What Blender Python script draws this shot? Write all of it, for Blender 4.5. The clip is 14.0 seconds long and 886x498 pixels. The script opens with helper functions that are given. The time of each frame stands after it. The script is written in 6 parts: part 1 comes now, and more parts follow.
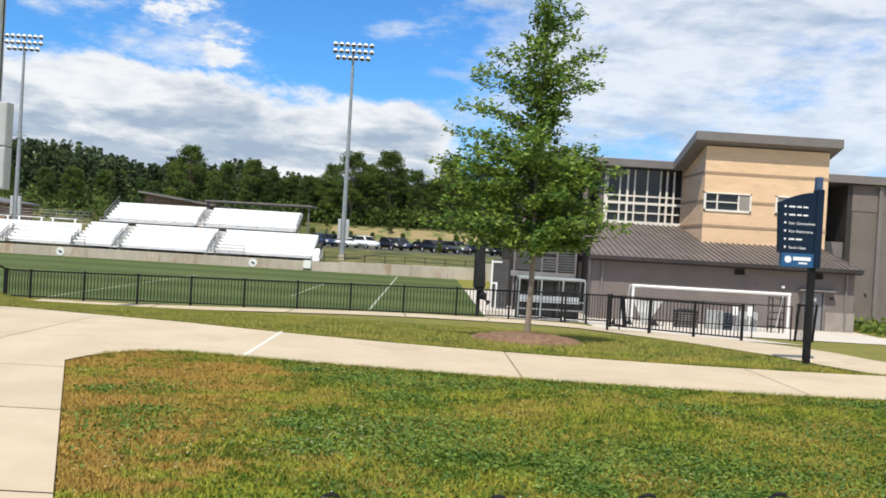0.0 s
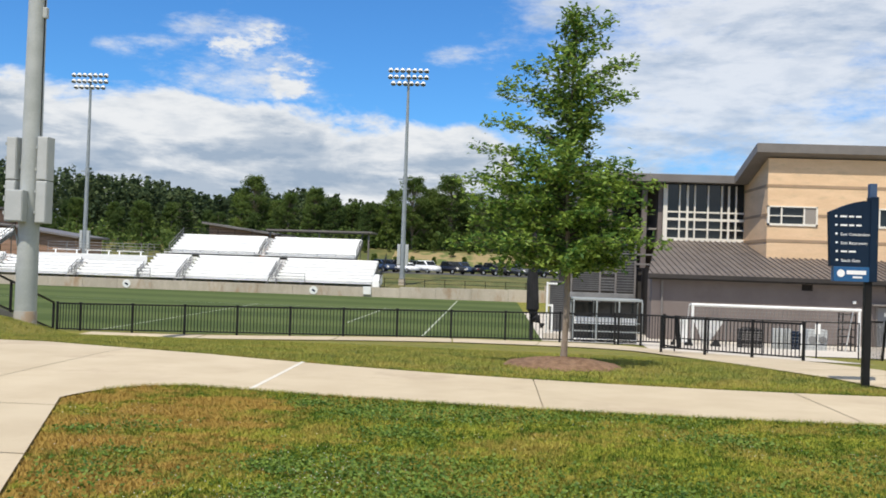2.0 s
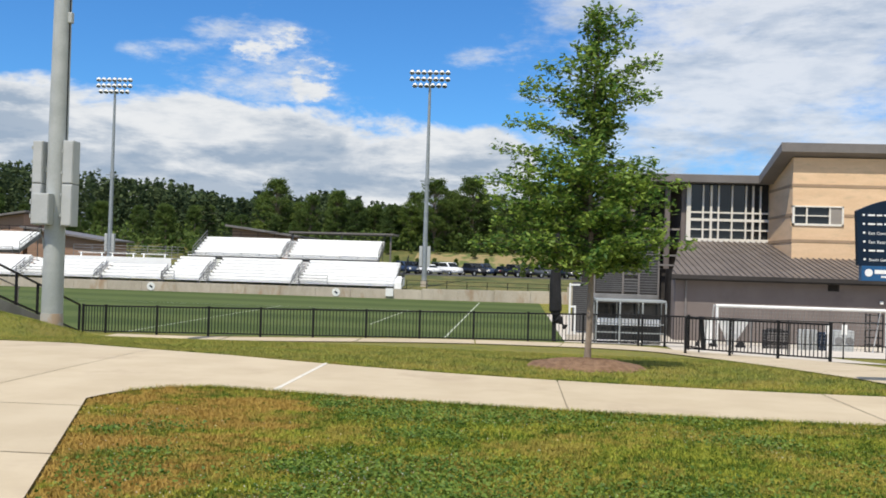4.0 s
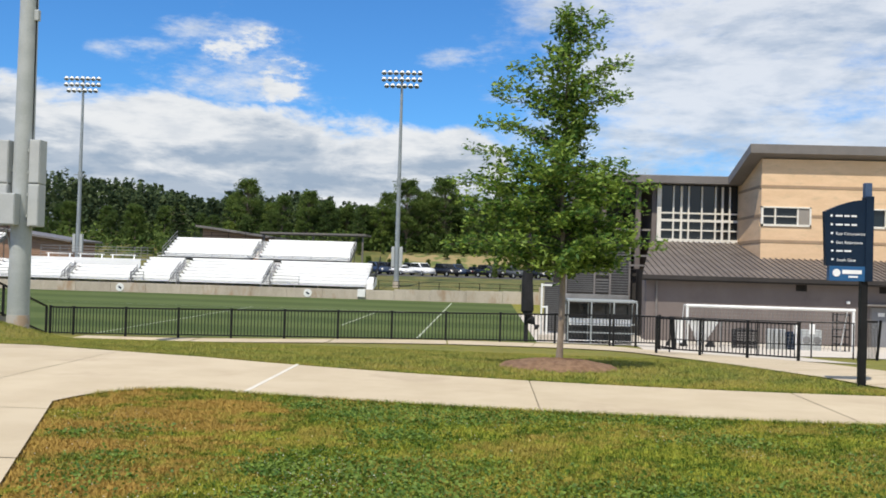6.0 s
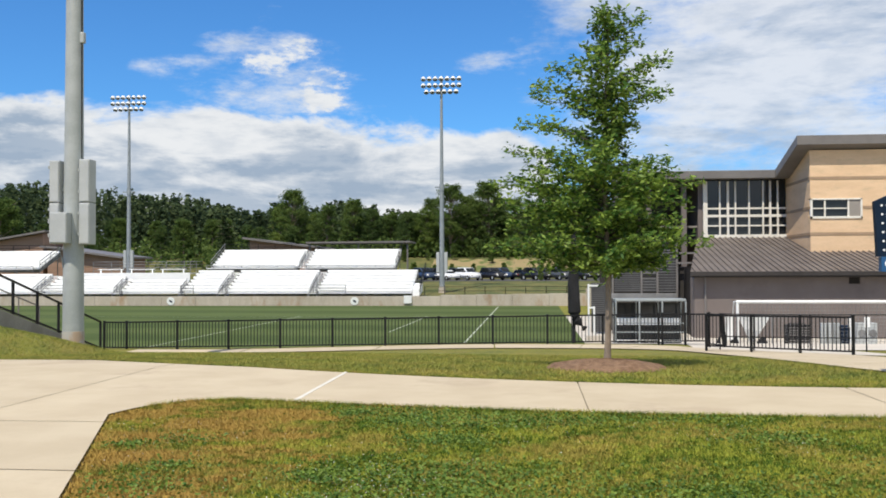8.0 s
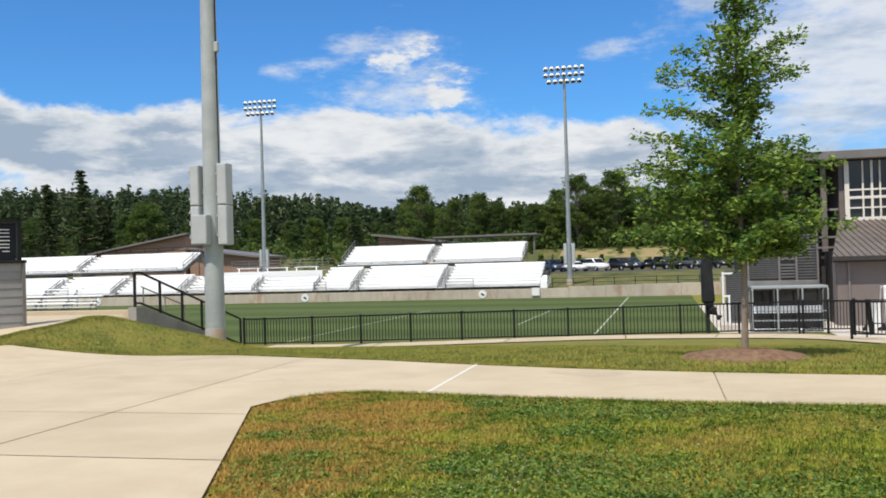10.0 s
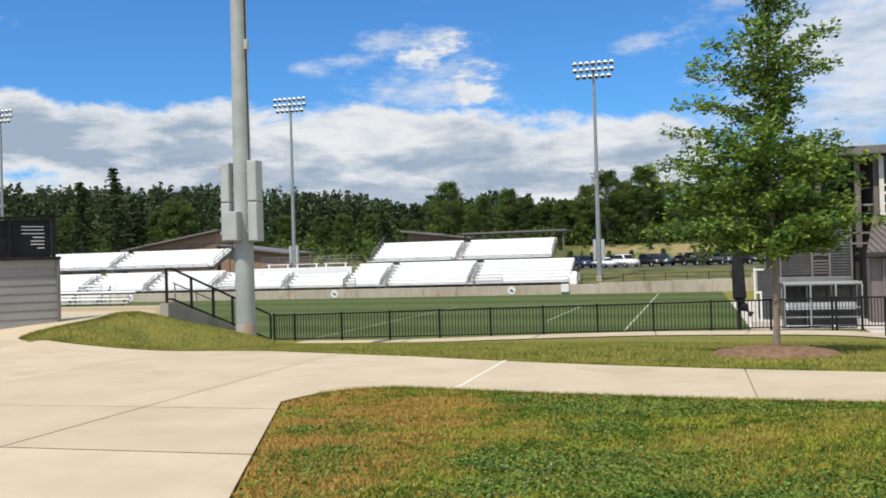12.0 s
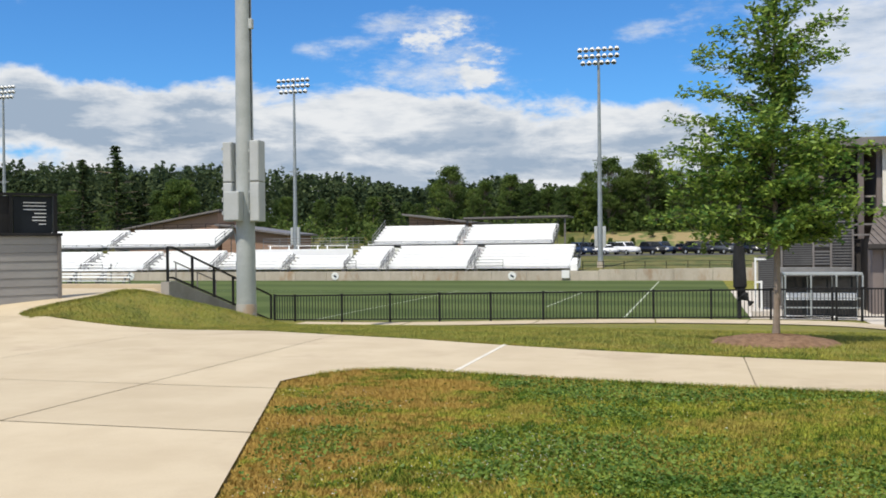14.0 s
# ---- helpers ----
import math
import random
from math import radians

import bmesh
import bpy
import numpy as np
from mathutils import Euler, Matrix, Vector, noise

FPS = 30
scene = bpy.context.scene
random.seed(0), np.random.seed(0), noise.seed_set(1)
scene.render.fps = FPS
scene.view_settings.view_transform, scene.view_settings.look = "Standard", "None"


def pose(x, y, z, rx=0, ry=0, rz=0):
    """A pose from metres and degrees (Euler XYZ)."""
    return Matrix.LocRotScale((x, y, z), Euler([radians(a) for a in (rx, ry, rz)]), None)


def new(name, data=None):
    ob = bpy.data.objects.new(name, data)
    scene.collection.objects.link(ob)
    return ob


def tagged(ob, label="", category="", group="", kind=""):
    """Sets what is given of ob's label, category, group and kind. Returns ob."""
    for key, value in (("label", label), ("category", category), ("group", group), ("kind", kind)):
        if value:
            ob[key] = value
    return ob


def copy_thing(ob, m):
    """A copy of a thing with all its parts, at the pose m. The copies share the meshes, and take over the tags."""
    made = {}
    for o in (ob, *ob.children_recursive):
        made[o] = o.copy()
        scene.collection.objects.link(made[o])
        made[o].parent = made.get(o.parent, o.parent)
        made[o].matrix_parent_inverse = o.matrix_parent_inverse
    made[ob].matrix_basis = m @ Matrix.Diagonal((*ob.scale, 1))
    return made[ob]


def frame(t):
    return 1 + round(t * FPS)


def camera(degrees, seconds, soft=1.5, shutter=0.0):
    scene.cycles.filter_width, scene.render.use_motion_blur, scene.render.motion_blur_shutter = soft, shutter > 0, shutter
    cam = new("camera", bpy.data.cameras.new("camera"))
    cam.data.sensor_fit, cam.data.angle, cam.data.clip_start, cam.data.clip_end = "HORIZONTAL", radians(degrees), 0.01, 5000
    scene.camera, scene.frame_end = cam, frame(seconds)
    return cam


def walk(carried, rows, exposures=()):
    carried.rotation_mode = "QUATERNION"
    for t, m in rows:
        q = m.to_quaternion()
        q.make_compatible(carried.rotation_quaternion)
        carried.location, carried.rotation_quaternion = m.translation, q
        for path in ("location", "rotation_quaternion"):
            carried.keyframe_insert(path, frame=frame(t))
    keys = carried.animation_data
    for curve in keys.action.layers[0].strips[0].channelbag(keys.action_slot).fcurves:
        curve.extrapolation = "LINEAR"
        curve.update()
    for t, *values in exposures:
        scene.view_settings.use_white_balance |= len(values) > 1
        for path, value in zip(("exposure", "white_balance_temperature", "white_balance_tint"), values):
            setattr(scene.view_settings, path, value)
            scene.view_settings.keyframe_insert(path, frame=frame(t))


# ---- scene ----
cam = camera(51.07, 14.0, soft=1.75)
# seconds, x, y, z, then the turns of pose()
PATH = [
    (0.0, -0.666, -0.747, 1.687, 89.585, -3.389, -1.015),
    (0.5, -0.351, -0.435, 1.708, 89.887, -2.834, 0.121),
    (1.0, -0.154, -0.226, 1.697, 90.182, -2.342, 1.622),
    (1.5, -0.067, -0.066, 1.669, 90.519, -2.117, 2.474),
    (2.0, -0.001, -0.010, 1.701, 90.857, -1.910, 3.068),
    (2.5, -0.002, 0.001, 1.703, 91.004, -1.727, 3.397),
    (3.0, -0.011, 0.001, 1.690, 90.908, -1.693, 3.965),
    (3.2, -0.012, 0.003, 1.689, 90.900, -1.700, 4.440),
    (5.3, -0.028, 0.028, 1.680, 90.960, -1.940, 4.150),
    (5.5, -0.029, 0.032, 1.680, 90.965, -1.961, 3.776),
    (6.0, -0.018, 0.048, 1.685, 91.011, -1.654, 2.703),
    (6.5, 0.002, 0.060, 1.680, 91.226, -1.283, 2.299),
    (7.0, 0.010, 0.045, 1.681, 91.306, -0.472, 3.162),
    (7.5, 0.006, 0.043, 1.681, 91.281, -0.078, 4.366),
    (8.0, 0.006, 0.020, 1.681, 91.268, 0.210, 5.513),
    (8.5, -0.009, 0.026, 1.683, 91.087, 0.776, 7.526),
    (9.0, -0.002, 0.014, 1.674, 90.833, 1.360, 9.972),
    (9.2, -0.002, 0.012, 1.673, 90.770, 1.420, 10.640),
    (11.3, 0.000, 0.002, 1.664, 91.340, 1.830, 16.020),
    (11.5, -0.000, 0.001, 1.663, 91.163, 1.855, 15.994),
    (12.0, 0.006, -0.002, 1.668, 90.772, 1.639, 15.134),
    (12.5, -0.004, 0.000, 1.663, 90.418, 0.976, 14.615),
    (13.0, -0.005, 0.003, 1.658, 90.032, 0.765, 15.466),
    (13.5, 0.005, -0.010, 1.656, 89.703, 0.652, 15.461),
    (14.0, -0.000, -0.000, 1.650, 89.800, 0.600, 15.200),
]
walk(cam, [(r[0], pose(*r[1:])) for r in PATH],
     exposures=((0.0, 0.16), (1.0, 0.14), (2.0, 0.04), (3.0, 0.0), (7.5, 0.03), (9.0, 0.0), (14.0, 0.0)))

# ---------------- sun, sky ----------------
SUN_WAY = Vector((0.22, 0.53, -1.0)).normalized()
sun_data = bpy.data.lights.new("sun", "SUN")
sun_data.energy, sun_data.angle, sun_data.color = 4.7, radians(0.55), (1.0, 0.925, 0.79)
sun = new("sun", sun_data)
sun.matrix_world = Matrix.Translation((0, -40, 60)) @ SUN_WAY.to_track_quat("-Z", "Y").to_matrix().to_4x4()


class Nodes:
    """Short-hand for node trees."""

    def __init__(self, tree):
        self.tree = tree
        tree.nodes.clear()

    def add(self, kind, **values):
        node = self.tree.nodes.new(kind)
        for key, value in values.items():
            setattr(node, key, value)
        return node

    def put(self, socket, value):
        if isinstance(value, bpy.types.NodeSocket):
            self.tree.links.new(value, socket)
        elif isinstance(value, (tuple, list)) and len(value) == 3 and socket.type == "RGBA":
            socket.default_value = (*value, 1)
        else:
            socket.default_value = value

    def math(self, op, a, b=0.0, c=0.0, clamp=False):
        node = self.add("ShaderNodeMath", operation=op, use_clamp=clamp)
        for socket, value in zip(node.inputs, (a, b, c)):
            self.put(socket, value)
        return node.outputs[0]

    def ramp(self, value, low, high, to_low=0.0, to_high=1.0, soft=True):
        node = self.add("ShaderNodeMapRange", interpolation_type="SMOOTHSTEP" if soft else "LINEAR")
        for name, v in (("Value", value), ("From Min", low), ("From Max", high), ("To Min", to_low), ("To Max", to_high)):
            self.put(node.inputs[name], v)
        return node.outputs[0]

    def mix(self, factor, a, b):
        node = self.add("ShaderNodeMix", data_type="RGBA")
        self.put(node.inputs[0], factor), self.put(node.inputs[6], a), self.put(node.inputs[7], b)
        return node.outputs[2]

    def noise(self, vector, scale, detail=3.0, rough=0.55, stretch=None, distortion=0.0):
        if stretch:
            mapping = self.add("ShaderNodeMapping")
            self.put(mapping.inputs["Vector"], vector)
            mapping.inputs["Scale"].default_value = stretch
            vector = mapping.outputs[0]
        node = self.add("ShaderNodeTexNoise")
        self.put(node.inputs["Vector"], vector)
        for name, v in (("Scale", scale), ("Detail", detail), ("Roughness", rough), ("Distortion", distortion)):
            node.inputs[name].default_value = v
        return node.outputs[0]


def make_world():
    world = bpy.data.worlds.new("world")
    scene.world = world
    world.use_nodes = True
    n = Nodes(world.node_tree)
    sky = n.add("ShaderNodeTexSky", sky_type="NISHITA", sun_disc=False)
    sky.sun_elevation = math.asin(-SUN_WAY.z)
    sky.sun_rotation = math.atan2(-SUN_WAY.x, -SUN_WAY.y)
    sky.altitude, sky.air_density, sky.dust_density, sky.ozone_density = 200, 1.0, 0.25, 2.2
    coord = n.add("ShaderNodeTexCoord")
    way = coord.outputs["Generated"]
    sep = n.add("ShaderNodeSeparateXYZ")
    n.put(sep.inputs[0], way)
    x, y, z = sep.outputs
    az = n.math("ARCTAN2", n.math("MULTIPLY", x, -1.0), y)      # to the left, radians
    el = n.math("ARCSINE", z)
    flat = n.add("ShaderNodeCombineXYZ")
    n.put(flat.inputs[0], az), n.put(flat.inputs[1], n.math("MULTIPLY", el, 1.8))
    p = flat.outputs[0]
    big = n.noise(p, 7.0, 9.0, 0.60, distortion=0.25)
    wisp = n.noise(p, 5.0, 10.0, 0.66, stretch=(1.0, 1.45, 1.0))
    # a bank of cumulus above the woods, higher to the left, ending where blue shows
    swell = n.noise(p, 3.1, 2.0, 0.5)
    edge = n.math("ADD", n.math("ADD", n.math("MULTIPLY", az, 0.045), 0.118), n.math("MULTIPLY", swell, 0.065))
    bank = n.ramp(n.math("SUBTRACT", edge, el), -0.045, 0.05)
    bank = n.math("MULTIPLY", bank, n.ramp(az, -0.13, 0.06))
    du, dv = n.math("DIVIDE", n.math("SUBTRACT", az, 0.70), 0.11), n.math("DIVIDE", n.math("SUBTRACT", el, 0.085), 0.030)
    hole = n.math("SUBTRACT", 1.15, n.math("ADD", n.math("MULTIPLY", du, du), n.math("MULTIPLY", dv, dv)), clamp=True)
    bank = n.math("MULTIPLY", bank, n.math("SUBTRACT", 1.0, n.math("MULTIPLY", hole, 0.30)))
    # a thin broken veil over the right-hand half
    veil = n.math("MULTIPLY", n.ramp(az, 0.10, -0.16), n.ramp(el, -0.05, 0.16, 0.75, 1.0))
    # ragged puffs over the bank
    def puff(a, e, wide, high, ragged=4.0):
        du = n.math("DIVIDE", n.math("SUBTRACT", az, a), wide)
        dv = n.math("DIVIDE", n.math("SUBTRACT", el, e), high)
        d = n.math("ADD", n.math("MULTIPLY", du, du), n.math("MULTIPLY", dv, dv))
        return n.math("ADD", n.math("SUBTRACT", 0.85, d), n.math("MULTIPLY", n.math("SUBTRACT", wisp, 0.5), ragged), clamp=True)

    puffs = puff(0.262, 0.207, 0.135, 0.040)
    haze = puff(0.28, 0.195, 0.20, 0.065, 1.0)
    for a, e, wide, high in ((0.300, 0.186, 0.09, 0.026), (0.245, 0.178, 0.075, 0.032), (-0.165, 0.122, 0.095, 0.034), (-0.15, 0.108, 0.08, 0.02)):
        puffs = n.math("MAXIMUM", puffs, puff(a, e, wide, high))
    for a, e, wide, high in ((0.0, 0.222, 0.10, 0.026), (-0.02, 0.178, 0.05, 0.02), (0.40, 0.205, 0.045, 0.018)):
        haze = n.math("MAXIMUM", haze, puff(a, e, wide, high, 1.0))
    cover = n.math("MAXIMUM", bank, n.math("MULTIPLY", puffs, 0.54))
    body = n.math("ADD", big, n.math("MULTIPLY", cover, 0.62))
    dense = n.ramp(body, 0.76, 0.90)
    thin = n.math("MULTIPLY", n.ramp(n.math("ADD", wisp, n.math("MULTIPLY", n.math("MAXIMUM", veil, n.math("MULTIPLY", haze, 0.62)), 0.34)), 0.60, 0.86), 0.86)
    amount = n.math("MAXIMUM", dense, thin)
    # white rims, blue-grey hollows in long streaks
    shade = n.noise(p, 7.0, 8.0, 0.60, stretch=(1.0, 2.1, 1.0), distortion=0.2)
    rim = n.ramp(body, 0.86, 1.06)
    grey = n.math("MULTIPLY", n.math("MULTIPLY", n.ramp(n.math("ADD", shade, n.ramp(n.math("SUBTRACT", edge, el), -0.01, 0.07, -0.05, 0.05)), 0.40, 0.60), n.math("MAXIMUM", rim, n.math("MULTIPLY", veil, 0.7))), 0.80)
    grey = n.math("ADD", grey, n.math("MULTIPLY", n.math("MULTIPLY", n.ramp(az, 0.42, 0.72), rim), 0.38), clamp=True)
    cloud = n.mix(n.math("ADD", grey, n.ramp(n.noise(p, 17.0, 7.0, 0.62, stretch=(1.0, 1.7, 1.0)), 0.42, 0.68, 0.0, 0.30), clamp=True), (0.82, 0.84, 0.86), (0.350, 0.440, 0.560))
    scaled = n.add("ShaderNodeVectorMath", operation="MULTIPLY")
    n.put(scaled.inputs[0], sky.outputs[0])
    scaled.inputs[1].default_value = (0.047, 0.099, 0.150)
    out = n.mix(amount, scaled.outputs[0], cloud)
    back = n.add("ShaderNodeBackground")
    n.put(back.inputs[0], out)
    back.inputs[1].default_value = 1.0
    end = n.add("ShaderNodeOutputWorld")
    n.put(end.inputs[0], back.outputs[0])


make_world()


# ---------------- materials ----------------
def surface(name, c1, c2, scale=2.0, fine=40.0, rough=0.7, metal=0.0, bump=0.15, depth=0.01, c3=None, c3_scale=0.4,
            c3_range=(0.55, 0.7), per_piece=0.0, stretch=None, spec=0.4, fine_mix=0.35):
    """A surface of two tones at two scales, with a third for stains, fine relief, and a change from piece to piece."""
    m = bpy.data.materials.new(name)
    m.use_nodes = True
    n = Nodes(m.node_tree)
    pos = n.add("ShaderNodeNewGeometry").outputs["Position"]
    coarse = n.noise(pos, scale, 4.0, 0.6, stretch)
    grain = n.noise(pos, fine, 3.0, 0.6, stretch)
    blend = n.math("ADD", n.math("MULTIPLY", coarse, 1 - fine_mix), n.math("MULTIPLY", grain, fine_mix))
    color = n.mix(n.ramp(blend, 0.36, 0.64), c1, c2)
    if c3:
        color = n.mix(n.ramp(n.noise(pos, c3_scale, 5.0, 0.65, stretch), *c3_range), color, c3)
    if per_piece:
        rnd = n.add("ShaderNodeObjectInfo").outputs["Random"]
        hsv = n.add("ShaderNodeHueSaturation")
        n.put(hsv.inputs["Color"], color)
        n.put(hsv.inputs["Value"], n.ramp(rnd, 0, 1, 1 - per_piece, 1 + per_piece, soft=False))
        color = hsv.outputs[0]
    bsdf = n.add("ShaderNodeBsdfPrincipled")
    n.put(bsdf.inputs["Base Color"], color)
    n.put(bsdf.inputs["Roughness"], n.ramp(grain, 0.3, 0.7, max(0.05, rough - 0.1), min(1, rough + 0.1)))
    bsdf.inputs["Metallic"].default_value = metal
    bsdf.inputs["Specular IOR Level"].default_value = spec
    if bump:
        b = n.add("ShaderNodeBump")
        b.inputs["Strength"].default_value, b.inputs["Distance"].default_value = bump, depth
        n.put(b.inputs["Height"], grain)
        n.put(bsdf.inputs["Normal"], b.outputs[0])
    n.put(n.add("ShaderNodeOutputMaterial").inputs[0], bsdf.outputs[0])
    return m


def leaf_material(name, c1, c2, scale=1.2, through_light=0.3, gloss=0.3):
    """Leaves: two greens, changing from leaf to leaf and over the crown, with light let through."""
    m = bpy.data.materials.new(name)
    m.use_nodes = True
    n = Nodes(m.node_tree)
    g = n.add("ShaderNodeNewGeometry")
    tone = n.math("ADD", n.math("MULTIPLY", n.noise(g.outputs["Position"], scale, 3.0), 0.7), n.math("MULTIPLY", g.outputs["Random Per Island"], 0.4))
    color = n.mix(n.ramp(tone, 0.38, 0.75), c1, c2)
    bsdf = n.add("ShaderNodeBsdfPrincipled")
    n.put(bsdf.inputs["Base Color"], color)
    bsdf.inputs["Roughness"].default_value = 0.55
    bsdf.inputs["Specular IOR Level"].default_value = gloss
    trans = n.add("ShaderNodeBsdfTranslucent")
    n.put(trans.inputs[0], color)
    mix = n.add("ShaderNodeMixShader")
    mix.inputs[0].default_value = through_light
    n.put(mix.inputs[1], bsdf.outputs[0]), n.put(mix.inputs[2], trans.outputs[0])
    n.put(n.add("ShaderNodeOutputMaterial").inputs[0], mix.outputs[0])
    return m


def lawn_material(name, green, light, dry, brown, pale, brown_x=-2.6, patches=1.0):
    """Mown lawn with clover, yellowed patches and a bare, reddish patch near the walk's corner."""
    m = bpy.data.materials.new(name)
    m.use_nodes = True
    n = Nodes(m.node_tree)
    g = n.add("ShaderNodeNewGeometry")
    pos = g.outputs["Position"]
    clump = n.noise(pos, 6.5, 4.0, 0.75)
    fine = n.noise(pos, 28.0, 3.0, 0.7)
    tone = n.math("ADD", n.math("MULTIPLY", n.noise(pos, 1.3, 4.0, 0.65), 0.40), n.math("ADD", n.math("MULTIPLY", clump, 0.38), n.math("MULTIPLY", fine, 0.22)))
    tone = n.math("ADD", tone, n.math("MULTIPLY", n.math("SUBTRACT", g.outputs["Random Per Island"], 0.5), 0.12))
    color = n.mix(n.ramp(tone, 0.450, 0.550), green, light)
    yellow = n.math("ADD", n.math("MULTIPLY", n.noise(pos, 0.9, 4.0, 0.6), 0.55), n.math("MULTIPLY", n.noise(pos, 11.0, 3.0, 0.7), 0.45))
    sep = n.add("ShaderNodeSeparateXYZ")
    n.put(sep.inputs[0], pos)
    dryness = n.ramp(sep.outputs[1], 11.5, 15.5, 0.70 * patches, 0.62 * patches)
    color = n.mix(n.math("MULTIPLY", n.ramp(yellow, 0.46, 0.58), dryness), color, dry)
    bare = n.math("ADD", n.math("MULTIPLY", n.noise(pos, 1.2, 4.0, 0.65, stretch=(0.7, 1.4, 1)), 0.65), n.math("MULTIPLY", clump, 0.35))
    where = n.math("MULTIPLY", n.ramp(sep.outputs[0], brown_x + 1.3, brown_x - 0.3), n.ramp(sep.outputs[1], 12.2, 10.6))
    near = n.math("MULTIPLY", n.ramp(n.math("ADD", bare, n.math("MULTIPLY", where, 0.175)), 0.595, 0.675), n.ramp(sep.outputs[1], 40.0, 12.0, 0.25, 1.0))
    color = n.mix(n.math("MULTIPLY", near, 0.80), color, brown)
    # older, paler turf beyond the walk
    color = n.mix(n.math("MULTIPLY", n.math("MULTIPLY", n.ramp(sep.outputs[1], 12.0, 16.0), n.ramp(sep.outputs[1], 90.0, 60.0)), 0.38), color, pale)
    # rough unmown grass beyond the field
    rough = n.mix(n.ramp(n.noise(pos, 0.35, 4.0, 0.6), 0.4, 0.6), (0.085, 0.100, 0.034), (0.150, 0.140, 0.050))
    color = n.mix(n.ramp(sep.outputs[1], 93.0, 94.0), color, rough)
    bsdf = n.add("ShaderNodeBsdfPrincipled")
    n.put(bsdf.inputs["Base Color"], color)
    bsdf.inputs["Roughness"].default_value = 0.8
    bsdf.inputs["Specular IOR Level"].default_value = 0.15
    b = n.add("ShaderNodeBump")
    b.inputs["Strength"].default_value, b.inputs["Distance"].default_value = 0.6, 0.03
    n.put(b.inputs["Height"], n.noise(pos, 55.0, 4.0, 0.7))
    n.put(bsdf.inputs["Normal"], b.outputs[0])
    n.put(n.add("ShaderNodeOutputMaterial").inputs[0], bsdf.outputs[0])
    return m


def turf_material():
    """The playing field: dark green with mown bands across."""
    m = bpy.data.materials.new("turf")
    m.use_nodes = True
    n = Nodes(m.node_tree)
    pos = n.add("ShaderNodeNewGeometry").outputs["Position"]
    sep = n.add("ShaderNodeSeparateXYZ")
    n.put(sep.inputs[0], pos)
    wave = n.math("SINE", n.math("MULTIPLY", n.math("ADD", n.math("ADD", sep.outputs[1], n.math("MULTIPLY", sep.outputs[0], 0.10)), n.math("MULTIPLY", n.noise(pos, 0.15), 2.0)), 0.62))
    band = n.ramp(wave, -0.5, 0.5)
    tone = n.math("ADD", n.math("MULTIPLY", band, 0.30), n.math("MULTIPLY", n.noise(pos, 0.5, 6.0, 0.7, stretch=(0.4, 1, 1)), 0.70))
    color = n.mix(n.ramp(tone, 0.25, 0.75), (0.060, 0.086, 0.025), (0.094, 0.122, 0.039))
    bsdf = n.add("ShaderNodeBsdfPrincipled")
    n.put(bsdf.inputs["Base Color"], color)
    bsdf.inputs["Roughness"].default_value = 0.9
    bsdf.inputs["Specular IOR Level"].default_value = 0.1
    n.put(n.add("ShaderNodeOutputMaterial").inputs[0], bsdf.outputs[0])
    return m


def glass_material(name, tint=(0.012, 0.015, 0.017), rough=0.05):
    """Dark glazing: mirrors the sky over a dim room."""
    m = bpy.data.materials.new(name)
    m.use_nodes = True
    n = Nodes(m.node_tree)
    pos = n.add("ShaderNodeNewGeometry").outputs["Position"]
    bsdf = n.add("ShaderNodeBsdfPrincipled")
    n.put(bsdf.inputs["Base Color"], n.mix(n.noise(pos, 0.6), tint, tuple(v * 1.8 for v in tint)))
    bsdf.inputs["Roughness"].default_value = rough
    bsdf.inputs["Specular IOR Level"].default_value = 0.5
    n.put(n.add("ShaderNodeOutputMaterial").inputs[0], bsdf.outputs[0])
    return m


LAWN = lawn_material("lawn", (0.058, 0.094, 0.013), (0.204, 0.205, 0.030), (0.29, 0.215, 0.048), (0.29, 0.185, 0.058), (0.165, 0.160, 0.055))
BLADES = lawn_material("grass_blades", (0.064, 0.128, 0.013), (0.350, 0.370, 0.048), (0.43, 0.325, 0.078), (0.48, 0.295, 0.080), (0.265, 0.255, 0.090))
CLOVER = surface("clover_flower", (0.50, 0.50, 0.40), (0.62, 0.61, 0.52), 20, 90, 0.9, bump=0.0)
TURF = turf_material()
CONCRETE = surface("walk_concrete", (0.462, 0.378, 0.258), (0.530, 0.444, 0.312), 0.9, 60, 0.85, bump=0.2, depth=0.004, c3=(0.43, 0.345, 0.24), c3_scale=0.5, per_piece=0.03)
JOINT = surface("joint", (0.27, 0.225, 0.165), (0.34, 0.29, 0.22), 3, 40, 0.9)
SEALANT = surface("pale_sealant", (0.60, 0.565, 0.49), (0.68, 0.64, 0.56), 3, 40, 0.8)
WALLCONC = surface("wall_concrete", (0.40, 0.35, 0.28), (0.52, 0.46, 0.38), 0.7, 12, 0.9, c3=(0.36, 0.25, 0.16), c3_scale=0.6, c3_range=(0.52, 0.72), stretch=(1, 1, 0.35), per_piece=0.06)
APRON = surface("apron_concrete", (0.50, 0.45, 0.385), (0.60, 0.545, 0.47), 0.8, 25, 0.9, c3=(0.42, 0.38, 0.32))
GREYCONC = surface("cheek_concrete", (0.24, 0.225, 0.20), (0.33, 0.31, 0.28), 1.5, 30, 0.9)
BLACK = surface("black_steel", (0.009, 0.009, 0.010), (0.016, 0.016, 0.017), 3, 60, 0.5, bump=0.05, depth=0.002, spec=0.2)
